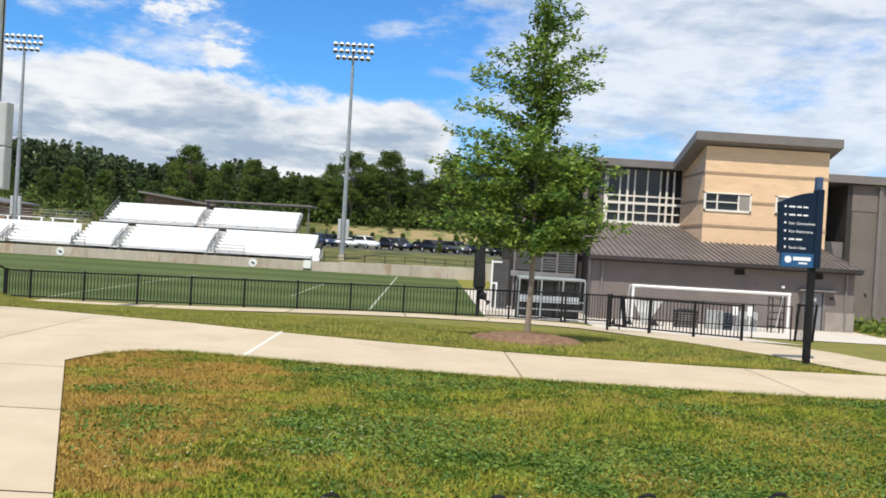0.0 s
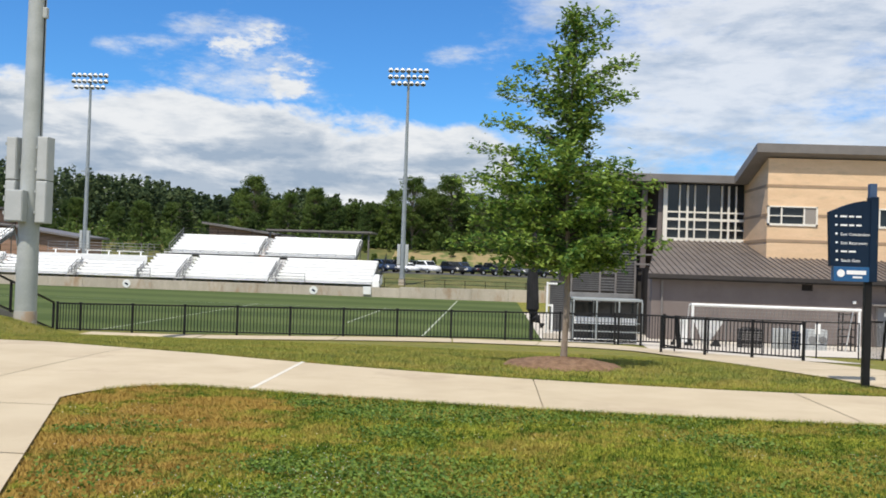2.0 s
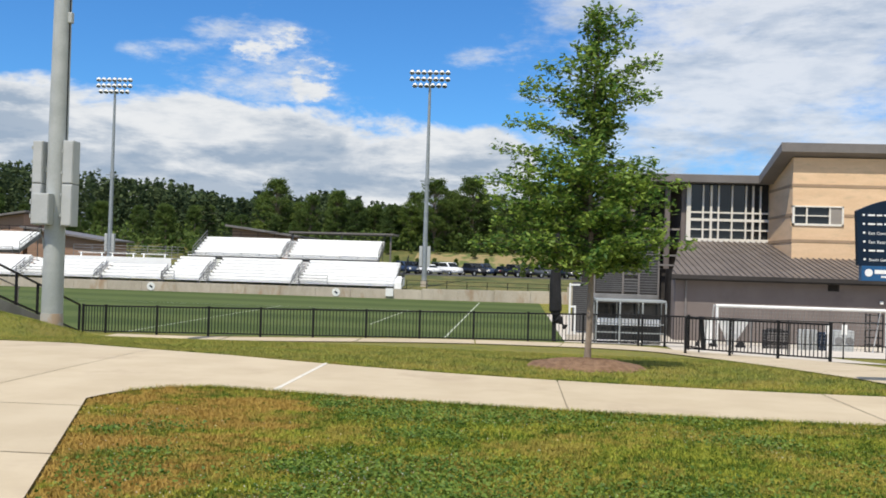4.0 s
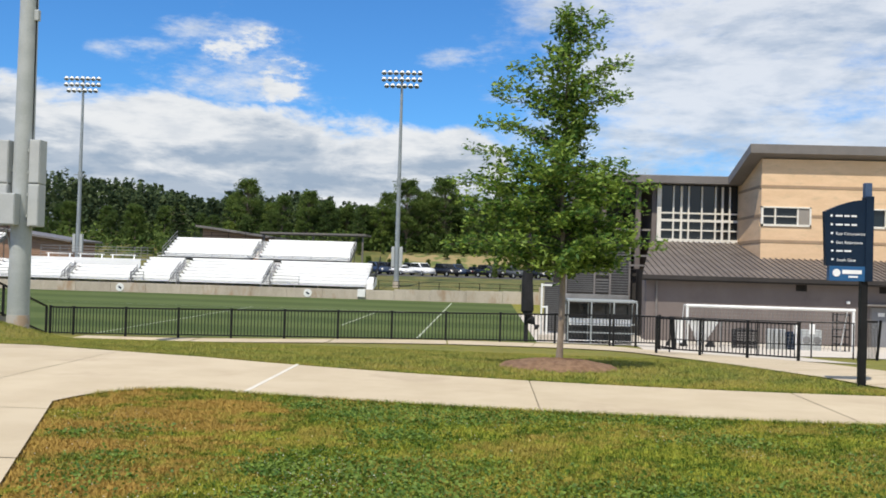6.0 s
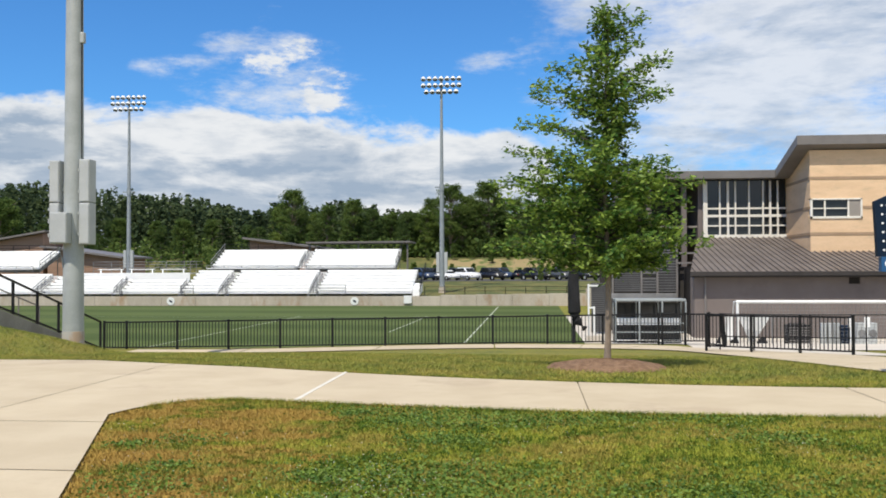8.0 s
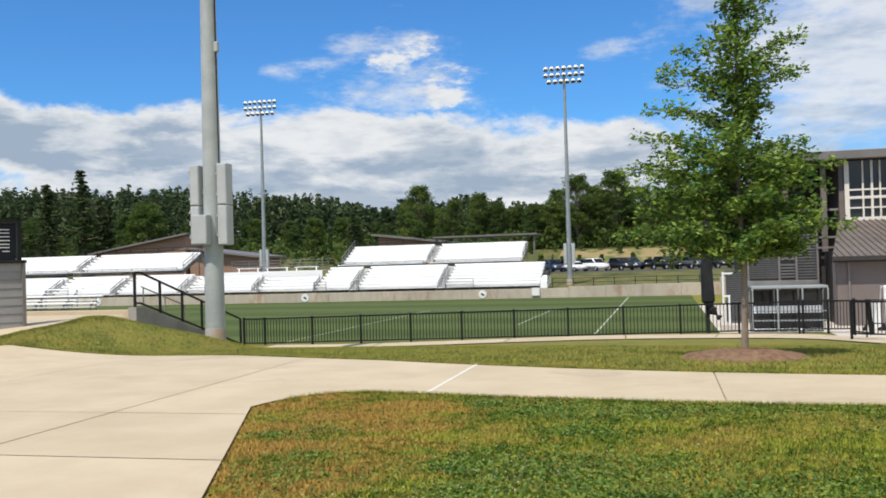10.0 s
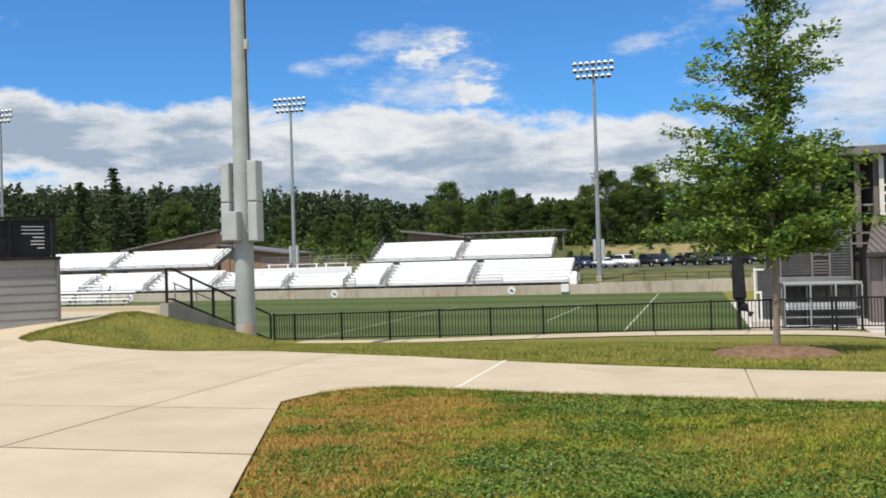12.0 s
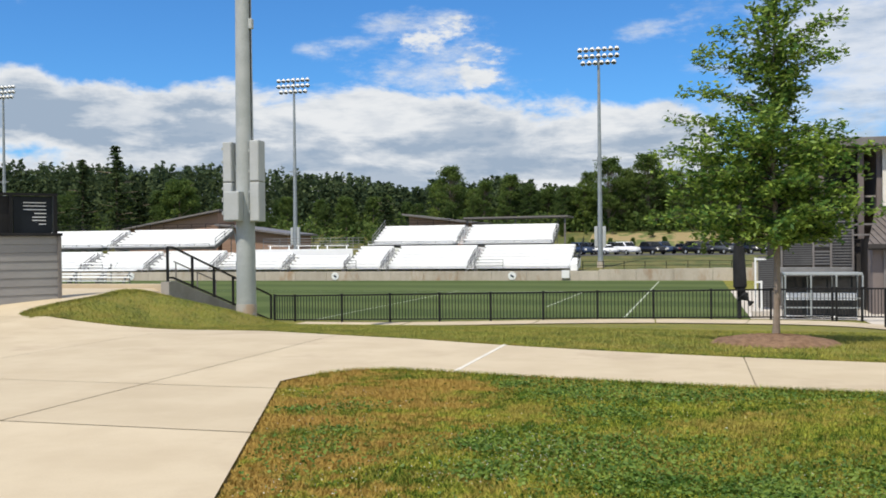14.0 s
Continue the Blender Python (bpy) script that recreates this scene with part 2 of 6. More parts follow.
MESHBLACK = surface("black_fabric", (0.010, 0.010, 0.011), (0.020, 0.020, 0.022), 2, 90, 0.9)
GALV = surface("galvanised_steel", (0.35, 0.375, 0.365), (0.43, 0.455, 0.445), 1.4, 25, 0.5, metal=0.1, bump=0.05, depth=0.002, c3=(0.33, 0.345, 0.35), c3_scale=0.8)
GALVFAR = surface("weathered_mast_steel", (0.25, 0.28, 0.30), (0.32, 0.35, 0.37), 1.4, 25, 0.55, metal=0.2, bump=0.0)
BOXGREY = surface("pale_grey_enamel", (0.40, 0.42, 0.42), (0.46, 0.48, 0.48), 1.5, 30, 0.5, bump=0.04, depth=0.002)
ALU = surface("bleacher_aluminium", (0.90, 0.90, 0.89), (0.94, 0.94, 0.93), 0.8, 15, 0.5, metal=0.0, bump=0.05, c3=(0.86, 0.85, 0.84), c3_scale=0.5, c3_range=(0.6, 0.8))
ALUDARK = surface("weathered_aluminium", (0.17, 0.17, 0.17), (0.27, 0.27, 0.27), 1.2, 20, 0.5, metal=0.3)
BRICK = surface("tan_brick", (0.70, 0.485, 0.300), (0.78, 0.555, 0.355), 1.4, 22, 0.9, bump=0.3, depth=0.01, c3=(0.62, 0.45, 0.285), c3_scale=3.0, c3_range=(0.5, 0.75), stretch=(0.35, 0.35, 1.2), per_piece=0.05)
BAND = surface("brown_band", (0.34, 0.235, 0.15), (0.40, 0.28, 0.185), 1.4, 20, 0.85)
STUCCO = surface("grey_block_wall", (0.165, 0.137, 0.127), (0.19, 0.16, 0.148), 0.7, 18, 0.9, bump=0.25, depth=0.006, c3=(0.152, 0.127, 0.118), c3_scale=0.5)
STONE = surface("stone_base", (0.26, 0.225, 0.20), (0.32, 0.285, 0.25), 1.5, 15, 0.9, bump=0.4, depth=0.02)
PALEWALL = surface("taupe_wall", (0.27, 0.245, 0.215), (0.31, 0.28, 0.25), 0.6, 15, 0.9)
FASCIA = surface("roof_fascia_metal", (0.175, 0.16, 0.152), (0.21, 0.193, 0.183), 0.9, 18, 0.5, metal=0.1, bump=0.05)
ROOF = surface("standing_seam_metal", (0.15, 0.125, 0.11), (0.20, 0.17, 0.15), 0.7, 10, 0.5, metal=0.15, bump=0.05)
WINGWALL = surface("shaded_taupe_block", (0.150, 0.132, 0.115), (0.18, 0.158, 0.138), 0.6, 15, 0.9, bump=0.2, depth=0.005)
# gutter metal darkened to draw the eave's shadow line
GUTTER = surface("gutter_with_eave_shadow", (0.034, 0.029, 0.027), (0.050, 0.043, 0.040), 0.9, 18, 0.5, metal=0.1, bump=0.05)
# near-black: shade of soffit and recesses put in the colour, also small dark fittings
DARK = surface("recess_shade_and_dark_parts", (0.030, 0.027, 0.025), (0.045, 0.040, 0.036), 1, 10, 0.9)
FRAMEWHITE = surface("pale_window_frame", (0.74, 0.70, 0.62), (0.82, 0.78, 0.70), 1.5, 30, 0.6, bump=0.03)
GLASS = glass_material("dark_glazing")
DARKBOARD = surface("dark_slate_board", (0.006, 0.009, 0.013), (0.009, 0.013, 0.019), 1.5, 40, 0.5, bump=0.02, spec=0.25)
# dark brown that paints the shade of the open entrance and roofed recesses
SHADEBROWN = surface("recess_shade_brown", (0.030, 0.026, 0.024), (0.045, 0.039, 0.036), 0.8, 18, 0.5, bump=0.05)
NAVY = surface("navy_sign_panel", (0.006, 0.016, 0.036), (0.009, 0.022, 0.046), 1.5, 40, 0.55, bump=0.02, spec=0.15)
FINIAL = surface("slate_blue_cap", (0.040, 0.075, 0.150), (0.055, 0.095, 0.180), 3, 40, 0.5, bump=0.02)
BLUE = surface("blue_sign_panel", (0.014, 0.085, 0.215), (0.020, 0.105, 0.26), 1.5, 40, 0.4, bump=0.02)
WHITE = surface("white_paint", (0.74, 0.74, 0.72), (0.82, 0.82, 0.80), 2.0, 30, 0.6, bump=0.03)
LINE = surface("field_marking", (0.30, 0.34, 0.24), (0.44, 0.47, 0.36), 2.0, 14, 0.95)
LETTER = surface("white_lettering", (0.78, 0.79, 0.80), (0.84, 0.85, 0.86), 5, 50, 0.6, bump=0.0)
BARK = surface("bark", (0.195, 0.150, 0.112), (0.32, 0.26, 0.20), 6, 50, 0.95, bump=0.6, depth=0.02, stretch=(1, 1, 0.3))
# branch bark darkened for the shade inside the crown
BRANCHBARK = surface("crown_shade_branch_bark", (0.060, 0.048, 0.036), (0.105, 0.085, 0.064), 6, 50, 0.95)
MULCH = surface("mulch", (0.17, 0.095, 0.055), (0.30, 0.185, 0.11), 9, 60, 0.95, bump=0.9, depth=0.03)
LEAF = leaf_material("oak_leaves", (0.062, 0.142, 0.026), (0.305, 0.420, 0.076), 2.6, 0.42)
WOODS = [leaf_material("woods_leaves_deep", (0.060, 0.102, 0.034), (0.116, 0.168, 0.046), 0.22, 0.42, 0.08),
         leaf_material("woods_leaves_mid", (0.078, 0.130, 0.036), (0.155, 0.212, 0.054), 0.22, 0.42, 0.08),
         leaf_material("woods_leaves_fresh", (0.088, 0.145, 0.032), (0.200, 0.260, 0.058), 0.22, 0.35, 0.12),
         leaf_material("pine_needles", (0.050, 0.078, 0.036), (0.095, 0.130, 0.052), 0.25, 0.35, 0.06),
         leaf_material("woods_far", (0.054, 0.084, 0.042), (0.112, 0.148, 0.064), 0.12, 0.35, 0.06)]
CLOVERLEAF = leaf_material("clover_leaves", (0.060, 0.130, 0.017), (0.195, 0.275, 0.042), 3.0, 0.25)
LENS = surface("floodlight_lens", (0.10, 0.11, 0.12), (0.15, 0.16, 0.17), 4, 30, 0.3, bump=0.0)
POLEBASE = surface("stained_pole_base", (0.335, 0.325, 0.30), (0.40, 0.385, 0.36), 2.0, 25, 0.8, c3=(0.36, 0.27, 0.19), c3_scale=2.0, c3_range=(0.45, 0.62))
ASPHALT = surface("asphalt", (0.070, 0.068, 0.066), (0.10, 0.098, 0.095), 0.8, 25, 0.9)
DIRT = surface("dry_bank", (0.26, 0.20, 0.095), (0.34, 0.26, 0.13), 0.3, 5, 0.95, c3=(0.10, 0.13, 0.035), c3_scale=0.3, c3_range=(0.45, 0.6))
TYRE = surface("tyre_rubber", (0.015, 0.015, 0.015), (0.024, 0.024, 0.024), 4, 30, 0.85)
SIDING = surface("grey_lap_siding", (0.27, 0.262, 0.258), (0.32, 0.312, 0.305), 1.1, 20, 0.7, per_piece=0.05, stretch=(0.3, 0.3, 1))
BROWNSIDING = surface("brown_siding", (0.30, 0.185, 0.13), (0.38, 0.245, 0.175), 0.5, 6, 0.85, stretch=(0.2, 0.2, 1.2))
TEAL = surface("patina_frame", (0.27, 0.295, 0.295), (0.34, 0.365, 0.365), 2, 20, 0.55, metal=0.2)


# ---------------- mesh helpers ----------------
def part(name, bm, material, parent=None, label="", smooth=False):
    """Links a bmesh (or a finished mesh) as one mesh object under a thing or a part."""
    if isinstance(bm, bmesh.types.BMesh):
        data = bpy.data.meshes.new(name)
        bm.normal_update()
        bm.to_mesh(data)
        bm.free()
    else:
        data = bm
    if not data.materials:
        data.materials.append(material)
    if smooth:
        data.polygons.foreach_set("use_smooth", [True] * len(data.polygons))
    ob = new(name, data)
    if parent:
        ob.parent = parent
        ob.matrix_parent_inverse = Matrix.Translation(-parent.matrix_basis.translation) if parent.parent is None else Matrix()
    if label:
        ob["label"] = label
    return ob


def thing(name, at, label, category, group="", kind=""):
    """An Empty at the base of a thing; its parts are built in world places."""
    ob = new(name)
    ob.empty_display_size = 0.2
    ob.matrix_basis = Matrix.Translation(at)
    return tagged(ob, label, category, group, kind)


def box(bm, x0, x1, y0, y1, z0, z1, bevel=0.0):
    v = [bm.verts.new(p) for p in ((x0, y0, z0), (x1, y0, z0), (x1, y1, z0), (x0, y1, z0), (x0, y0, z1), (x1, y0, z1), (x1, y1, z1), (x0, y1, z1))]
    faces = [bm.faces.new([v[i] for i in f]) for f in ((3, 2, 1, 0), (4, 5, 6, 7), (0, 1, 5, 4), (1, 2, 6, 5), (2, 3, 7, 6), (3, 0, 4, 7))]
    if bevel:
        edges = list({e for f in faces for e in f.edges})
        bmesh.ops.bevel(bm, geom=edges, offset=bevel, segments=2, affect="EDGES", profile=0.5)
    return bm


def bar(bm, p, q, w, h=None, up=(0, 0, 1)):
    """A square bar from p to q, w across and h along up."""
    p, q = Vector(p), Vector(q)
    h = h or w
    d = (q - p).normalized()
    u = Vector(up)
    if abs(d.dot(u)) > 0.99:
        u = Vector((0, 1, 0))
    s = d.cross(u).normalized() * (w / 2)
    u = s.cross(d).normalized() * (h / 2)
    v = [bm.verts.new(c + a * s + b * u) for c in (p, q) for a, b in ((-1, -1), (1, -1), (1, 1), (-1, 1))]
    for f in ((3, 2, 1, 0), (4, 5, 6, 7), (0, 1, 5, 4), (1, 2, 6, 5), (2, 3, 7, 6), (3, 0, 4, 7)):
        bm.faces.new([v[i] for i in f])
    return bm


def tube(bm, points, radii, n=8, cap=True):
    """A round tube through points."""
    rings = []
    for i, p in enumerate(points):
        p = Vector(p)
        d = (Vector(points[min(i + 1, len(points) - 1)]) - Vector(points[max(i - 1, 0)])).normalized()
        a = d.orthogonal().normalized() if abs(d.z) < 0.95 else Vector((1, 0, 0))
        a = (a - d * a.dot(d)).normalized()
        b = d.cross(a)
        r = float(radii[i] if isinstance(radii, (list, tuple)) else radii)
        rings.append([bm.verts.new(p + r * (math.cos(k * math.tau / n) * a + math.sin(k * math.tau / n) * b)) for k in range(n)])
    for r0, r1 in zip(rings, rings[1:]):
        for k in range(n):
            bm.faces.new((r0[k], r0[(k + 1) % n], r1[(k + 1) % n], r1[k]))
    if cap:
        bm.faces.new([bm.verts.new(w.co) for w in reversed(rings[0])])
        bm.faces.new([bm.verts.new(w.co) for w in rings[-1]])
    return bm


def prism(bm, outline, y0, y1):
    """An outline of (x, z) pulled from y0 to y1."""
    a = [bm.verts.new((x, y0, z)) for x, z in outline]
    b = [bm.verts.new((x, y1, z)) for x, z in outline]
    bm.faces.new(a), bm.faces.new(list(reversed(b)))
    for i in range(len(a)):
        j = (i + 1) % len(a)
        bm.faces.new((a[j], a[i], b[i], b[j]))
    bmesh.ops.recalc_face_normals(bm, faces=bm.faces)
    return bm


def prism_x(bm, outline, x0, x1):
    """An outline of (y, z) pulled from x0 to x1."""
    a = [bm.verts.new((x0, y, z)) for y, z in outline]
    b = [bm.verts.new((x1, y, z)) for y, z in outline]
    bm.faces.new(a), bm.faces.new(list(reversed(b)))
    for i in range(len(a)):
        j = (i + 1) % len(a)
        bm.faces.new((a[j], a[i], b[i], b[j]))
    bmesh.ops.recalc_face_normals(bm, faces=bm.faces)
    return bm


def mesh_np(name, verts, faces):
    """A mesh from numpy arrays: verts (n, 3), faces (m, 3 or 4)."""
    data = bpy.data.meshes.new(name)
    k = faces.shape[1]
    data.vertices.add(len(verts)), data.loops.add(faces.size), data.polygons.add(len(faces))
    data.vertices.foreach_set("co", np.ascontiguousarray(verts, np.float32).ravel())
    data.loops.foreach_set("vertex_index", np.ascontiguousarray(faces, np.int32).ravel())
    data.polygons.foreach_set("loop_start", np.arange(0, faces.size, k, dtype=np.int32))
    data.polygons.foreach_set("loop_total", np.full(len(faces), k, np.int32))
    data.update(calc_edges=True)
    return data


# ---------------- the ground ----------------
def lin(a, b, t):
    return np.clip((t - a) / (b - a), 0, 1)


def sm(a, b, t):
    t = lin(a, b, t)
    return t * t * (3 - 2 * t)


def ter(x, y):
    """The height of the ground: a level plaza, a bank down to the field, a mound by the stairs, a bank and a wood beyond."""
    x, y = np.asarray(x, float), np.asarray(y, float)
    z = -0.85 * (0.75 * lin(15.5, 30, y) + 0.25 * sm(15.5, 30, y)) - 0.22 * sm(0, -12, x) * sm(22, 30, y)
    inner = -10.2 - 2.7 * lin(17, 24, y)
    outer = -13.6 - 0.5 * lin(17, 24, y)
    top = 0.56 * sm(13.5, 21.5, y) + 0.47 * lin(17, 24, y)
    z = z + top * np.clip((inner - x) / (inner - outer), 0, 1) ** 1.9 * (1 - sm(23.5, 29, y))
    # the grass beside the stairs falls away evenly from the walk's edge
    fall = 0.31 - 0.18 * (y - 22.6) - 0.19 * (x + 13.95)
    side = sm(-14.6, -14.1, x)
    w = side * sm(-10.8, -12.6, x) * sm(19.5, 22, y) * (1 - sm(25.5, 28.5, y))
    z = z + w * (fall - z)
    z = np.where((x < -11) & (y < 30), z + side * (np.minimum(z, fall) - z), z)
    z = z + (-2.0 - z) * sm(31.8, 37.5, y)
    far = -1.05 + 1.2 * sm(94, 117, y) + 3.9 * sm(146, 166, y) + 4.0 * sm(170, 240, y) + 0.02 * np.clip(y - 240, 0, 600)
    return np.where(y > 93.7, far, z)


def far_edge(x):
    return np.minimum(13.35 + 0.0235 * (4.8 - np.asarray(x, float)) ** 2, 17.55 - 0.10 * np.clip(-10 - np.asarray(x, float), 0, 9))


def near_edge(x):
    return 10.72 + 0.0165 * (3.8 - np.asarray(x, float)) ** 2


def bed_side(y):
    """The lawn's left-hand edge."""
    return -4.85 + 0.375 * (10.3 - np.asarray(y, float))


def sheet(name, xs, ys, lift, material, parent=None, label=""):
    """A level-following patch between x and y lines; ys may be arrays for each x."""
    nx, ny = xs.shape
    v = np.stack([xs, ys, ter(xs, ys) + lift], -1).reshape(-1, 3)
    i = np.arange(nx * ny).reshape(nx, ny)
    f = np.stack([i[:-1, :-1], i[1:, :-1], i[1:, 1:], i[:-1, 1:]], -1).reshape(-1, 4)
    return part(name, mesh_np(name, v, f), material, parent, label, smooth=True)


def stations(stops):
    out = []
    for a, b, n in stops:
        out += list(np.linspace(a, b, n, endpoint=False))
    return np.array(out + [stops[-1][1]])


gx = stations([(-2500, -300, 8), (-300, -60, 16), (-60, -20, 20), (-20, 14, 86), (14, 60, 23), (60, 300, 16), (300, 2500, 8)])
gy = stations([(-600, -30, 8), (-30, 0, 6), (0, 40, 100), (40, 93.4, 14), (93.4, 93.69, 1), (93.69, 93.8, 1), (93.8, 130, 20), (130, 260, 30), (260, 700, 8), (700, 4000, 6)])
GX, GY = np.meshgrid(gx, gy, indexing="ij")
tagged(sheet("ground", GX, GY, 0.0, LAWN), "mown lawn with yellowed patches, falling to the field", "ground", kind="structure")

# the field, level, with its markings
field = part("playing_field", mesh_np("playing_field", np.array([(-90, 36.5, -1.985), (2.55, 36.5, -1.985), (2.55, 93.5, -1.985), (-90, 93.5, -1.985)]), np.array([(0, 1, 2, 3)])), TURF)
tagged(field, "dark green sports field with mown bands", "field", kind="structure")


def marking(points, w=0.11):
    bm = bmesh.new()
    for a, b in zip(points, points[1:]):
        d = (Vector(b) - Vector(a)).normalized()
        s = Vector((-d.y, d.x)) * w / 2
        bm.faces.new([bm.verts.new((p.x, p.y, -1.979)) for p in (Vector(a) - s, Vector(b) - s, Vector(b) + s, Vector(a) + s)])
    bmesh.ops.recalc_face_normals(bm, faces=bm.faces)
    return part("field_line", bm, LINE, field, "painted white line")


marking([(-3.4, 38), (-3.35, 91)])
marking([(-18.4, 38), (-18.3, 72)], 0.10)
marking([(-8.4, 54), (-8.2, 72)], 0.10)
marking([(-18.3, 71), (-3.4, 72)], 0.10)
marking([(-62, 71), (-18.3, 71)], 0.07)

# concrete apron beside the field and in front of the building
bm = bmesh.new()
box(bm, 2.55, 45, 36.0, 74, -2.2, -1.97)
tagged(part("apron", bm, APRON), "pale concrete yard beside the building", "pavement", kind="structure")

X, Y = np.meshgrid(np.linspace(4.9, 17, 30), np.linspace(31.5, 37.6, 20), indexing="ij")
tagged(sheet("yard_slope", X, Y, 0.02, APRON), "pale concrete falling to the yard", "pavement", kind="structure")
X, Y = np.meshgrid(np.linspace(2.5, 4.9, 8), np.linspace(31.7, 37.6, 20), indexing="ij")
tagged(sheet("yard_slope", X, Y, 0.02, APRON), "pale concrete falling to the yard", "pavement", kind="structure")
X, Y = np.meshgrid(np.linspace(8.6, 17, 16), np.linspace(29.0, 31.5, 8), indexing="ij")
tagged(sheet("yard_slope", X, Y, 0.02, APRON), "pale concrete falling to the yard", "pavement", kind="structure")

xs = np.linspace(5.1, 9.4, 14)
low = 27.3 - (xs - 5.0) * 0.93
X = np.repeat(xs[:, None], 10, 1)
Y = low[:, None] + (31.5 - low)[:, None] * np.linspace(0, 1, 10)
tagged(sheet("yard_slope", X, Y, 0.018, APRON), "pale concrete falling to the yard", "pavement", kind="structure")

# ---------------- walks of cast slabs ----------------
def mound_edge(y):
    """Where the walk to the stairs meets the grass, with a rounded tip."""
    return np.interp(y, [17.1, 17.2, 17.4, 17.7, 18.2, 18.8, 19.6, 20.4, 21.2, 24], [-13.9, -14.25, -14.5, -14.63, -14.69, -14.63, -14.42, -14.17, -13.96, -13.96])


k = np.linspace(0, 1, 36)
ys = np.linspace(-6, 24.0, 90)
walk_base = sheet("walk", (-30 + (mound_edge(ys) - 0.05 + 30)[:, None] * k), np.repeat(ys[:, None], 36, 1), 0.006, JOINT)
tagged(walk_base, "pale concrete walk of large cast slabs", "pavement", kind="structure")


def slab(x0, x1, low, high, nx=10, ny=10, gap=0.008, lift=0.03, gap_low=None):
    """One slab between two joints; low and high give its near and far edge for each x."""
    xs = np.linspace(x0 + gap, x1 - gap, nx)
    lo, hi = low(xs) + (gap if gap_low is None else gap_low), high(xs) - gap
    k = np.linspace(0, 1, ny)
    X = np.repeat(xs[:, None], ny, 1)
    Y = lo[:, None] + (hi - lo)[:, None] * k
    return sheet("slab", X, Y, lift, CONCRETE, walk_base)


def base_strip(x0, x1, low, high):
    xs = np.linspace(x0, x1, 12)
    k = np.linspace(0, 1, 12)
    X = np.repeat(xs[:, None], 12, 1)
    lo, hi = low(xs) + 0.03, high(xs) - 0.03
    sheet("joint_bed", X, lo[:, None] + (hi - lo)[:, None] * k, 0.010, JOINT, walk_base)


def const(v):
    return lambda x: np.full_like(np.asarray(x, float), v)


def corner(x):
    """The near edge of the walk where the lawn's corner is rounded."""
    x = np.asarray(x, float)
    t = np.clip((x + 4.85) / 1.1, 0, 1)
    return np.where(x <= -4.85, 10.3, 10.3 + (near_edge(-3.75) - 10.3) * np.sqrt(1 - (1 - t) ** 2) + np.where(x > -3.75, near_edge(x) - near_edge(-3.75), 0))


XJ = [-3.0, 0.65, 4.3, 7.95, 11.6, 15.3]
for a, b in zip(XJ, XJ[1:]):
    slab(a, b, near_edge, far_edge)
    base_strip(a, b, near_edge, far_edge)
slab(-6.4, -3.0, corner, far_edge, nx=70, ny=14, gap_low=0.0)
k = np.linspace(0, 1, 10)
ys = np.linspace(9.808, 10.3, 6)
sheet("slab", -6.392 + (bed_side(ys) - 0.01 + 6.392)[:, None] * k, np.repeat(ys[:, None], 10, 1), 0.03, CONCRETE, walk_base)
base_strip(-6.4, -4.95, const(9.8), far_edge)
base_strip(-4.6, -3.0, lambda x: corner(x) + 0.25, far_edge)
for a, b in ((-10.1, -6.4), (-13.9, -10.1)):
    slab(a, b, const(9.8), far_edge, 14, 14)
    base_strip(a, b, const(9.8), far_edge)
for a, b in ((-17.6, -13.9), (-21.3, -17.6)):
    for c, d in ((9.8, 13.5), (13.5, 17.1), (17.1, 20.6), (20.6, 24.0)):
        if a == -17.6 and c > 17:
            k = np.linspace(0, 1, 12)
            ys = np.linspace(c + 0.008, d - 0.008, 24)
            sheet("slab", a + 0.008 + (mound_edge(ys) - a - 0.008)[:, None] * k, np.repeat(ys[:, None], 12, 1), 0.03, CONCRETE, walk_base)
        else:
            slab(a, b, const(c), const(d), 10, 10)
for c, d in ((7.4, 9.8), (4.9, 7.4), (2.4, 4.9)):
    for a, b in ((-13.9, -10.1), (-10.1, -6.4)):
        slab(a, b, const(c), const(d))
        base_strip(a, b, const(c), const(d))
    k = np.linspace(0, 1, 10)
    ys = np.linspace(c + 0.012, d - 0.012, 10)
    right = bed_side(ys) - 0.01
    sheet("slab", -6.388 + (right + 6.388)[:, None] * k, np.repeat(ys[:, None], 10, 1), 0.03, CONCRETE, walk_base)
    sheet("joint_bed", -6.4 + (right - 0.03 + 6.4)[:, None] * k, np.repeat(np.linspace(c, d, 10)[:, None], 10, 1), 0.010, JOINT, walk_base)
for a in np.arange(-21, 10, 3.65):
    slab(a, a + 3.65, const(-6.0), const(2.4))
    base_strip(a, a + 3.65, const(-6.0), const(2.4))
# pale sealant in one joint
bm = bmesh.new()
for i in range(8):
    ya, yb = 11.62 + i * 0.41, 11.62 + (i + 1) * 0.41
    box(bm, -3.03, -2.97, ya, yb, float(ter(-3, ya)) + 0.012, float(ter(-3, ya)) + 0.034)
part("sealed_joint", bm, SEALANT, walk_base, "joint filled with pale sealant")

# the lower walk along the fence, curving up to the main walk
low_walk = thing("lower_walk", (-2, 30, -0.85), "narrow pale concrete path along the black fence", "pavement", kind="structure")


def along(p, t):
    """A smooth line through points, t from 0 to 1."""
    f = min(max(t, 0), 0.9999) * (len(p) - 1)
    i = int(f)
    f -= i
    a, b, c, d = (Vector(p[k]) for k in (max(i - 1, 0), i, i + 1, min(i + 2, len(p) - 1)))
    return 0.5 * ((2 * b) + (c - a) * f + (2 * a - 5 * b + 4 * c - d) * f * f + (3 * b - a - 3 * c + d) * f ** 3)


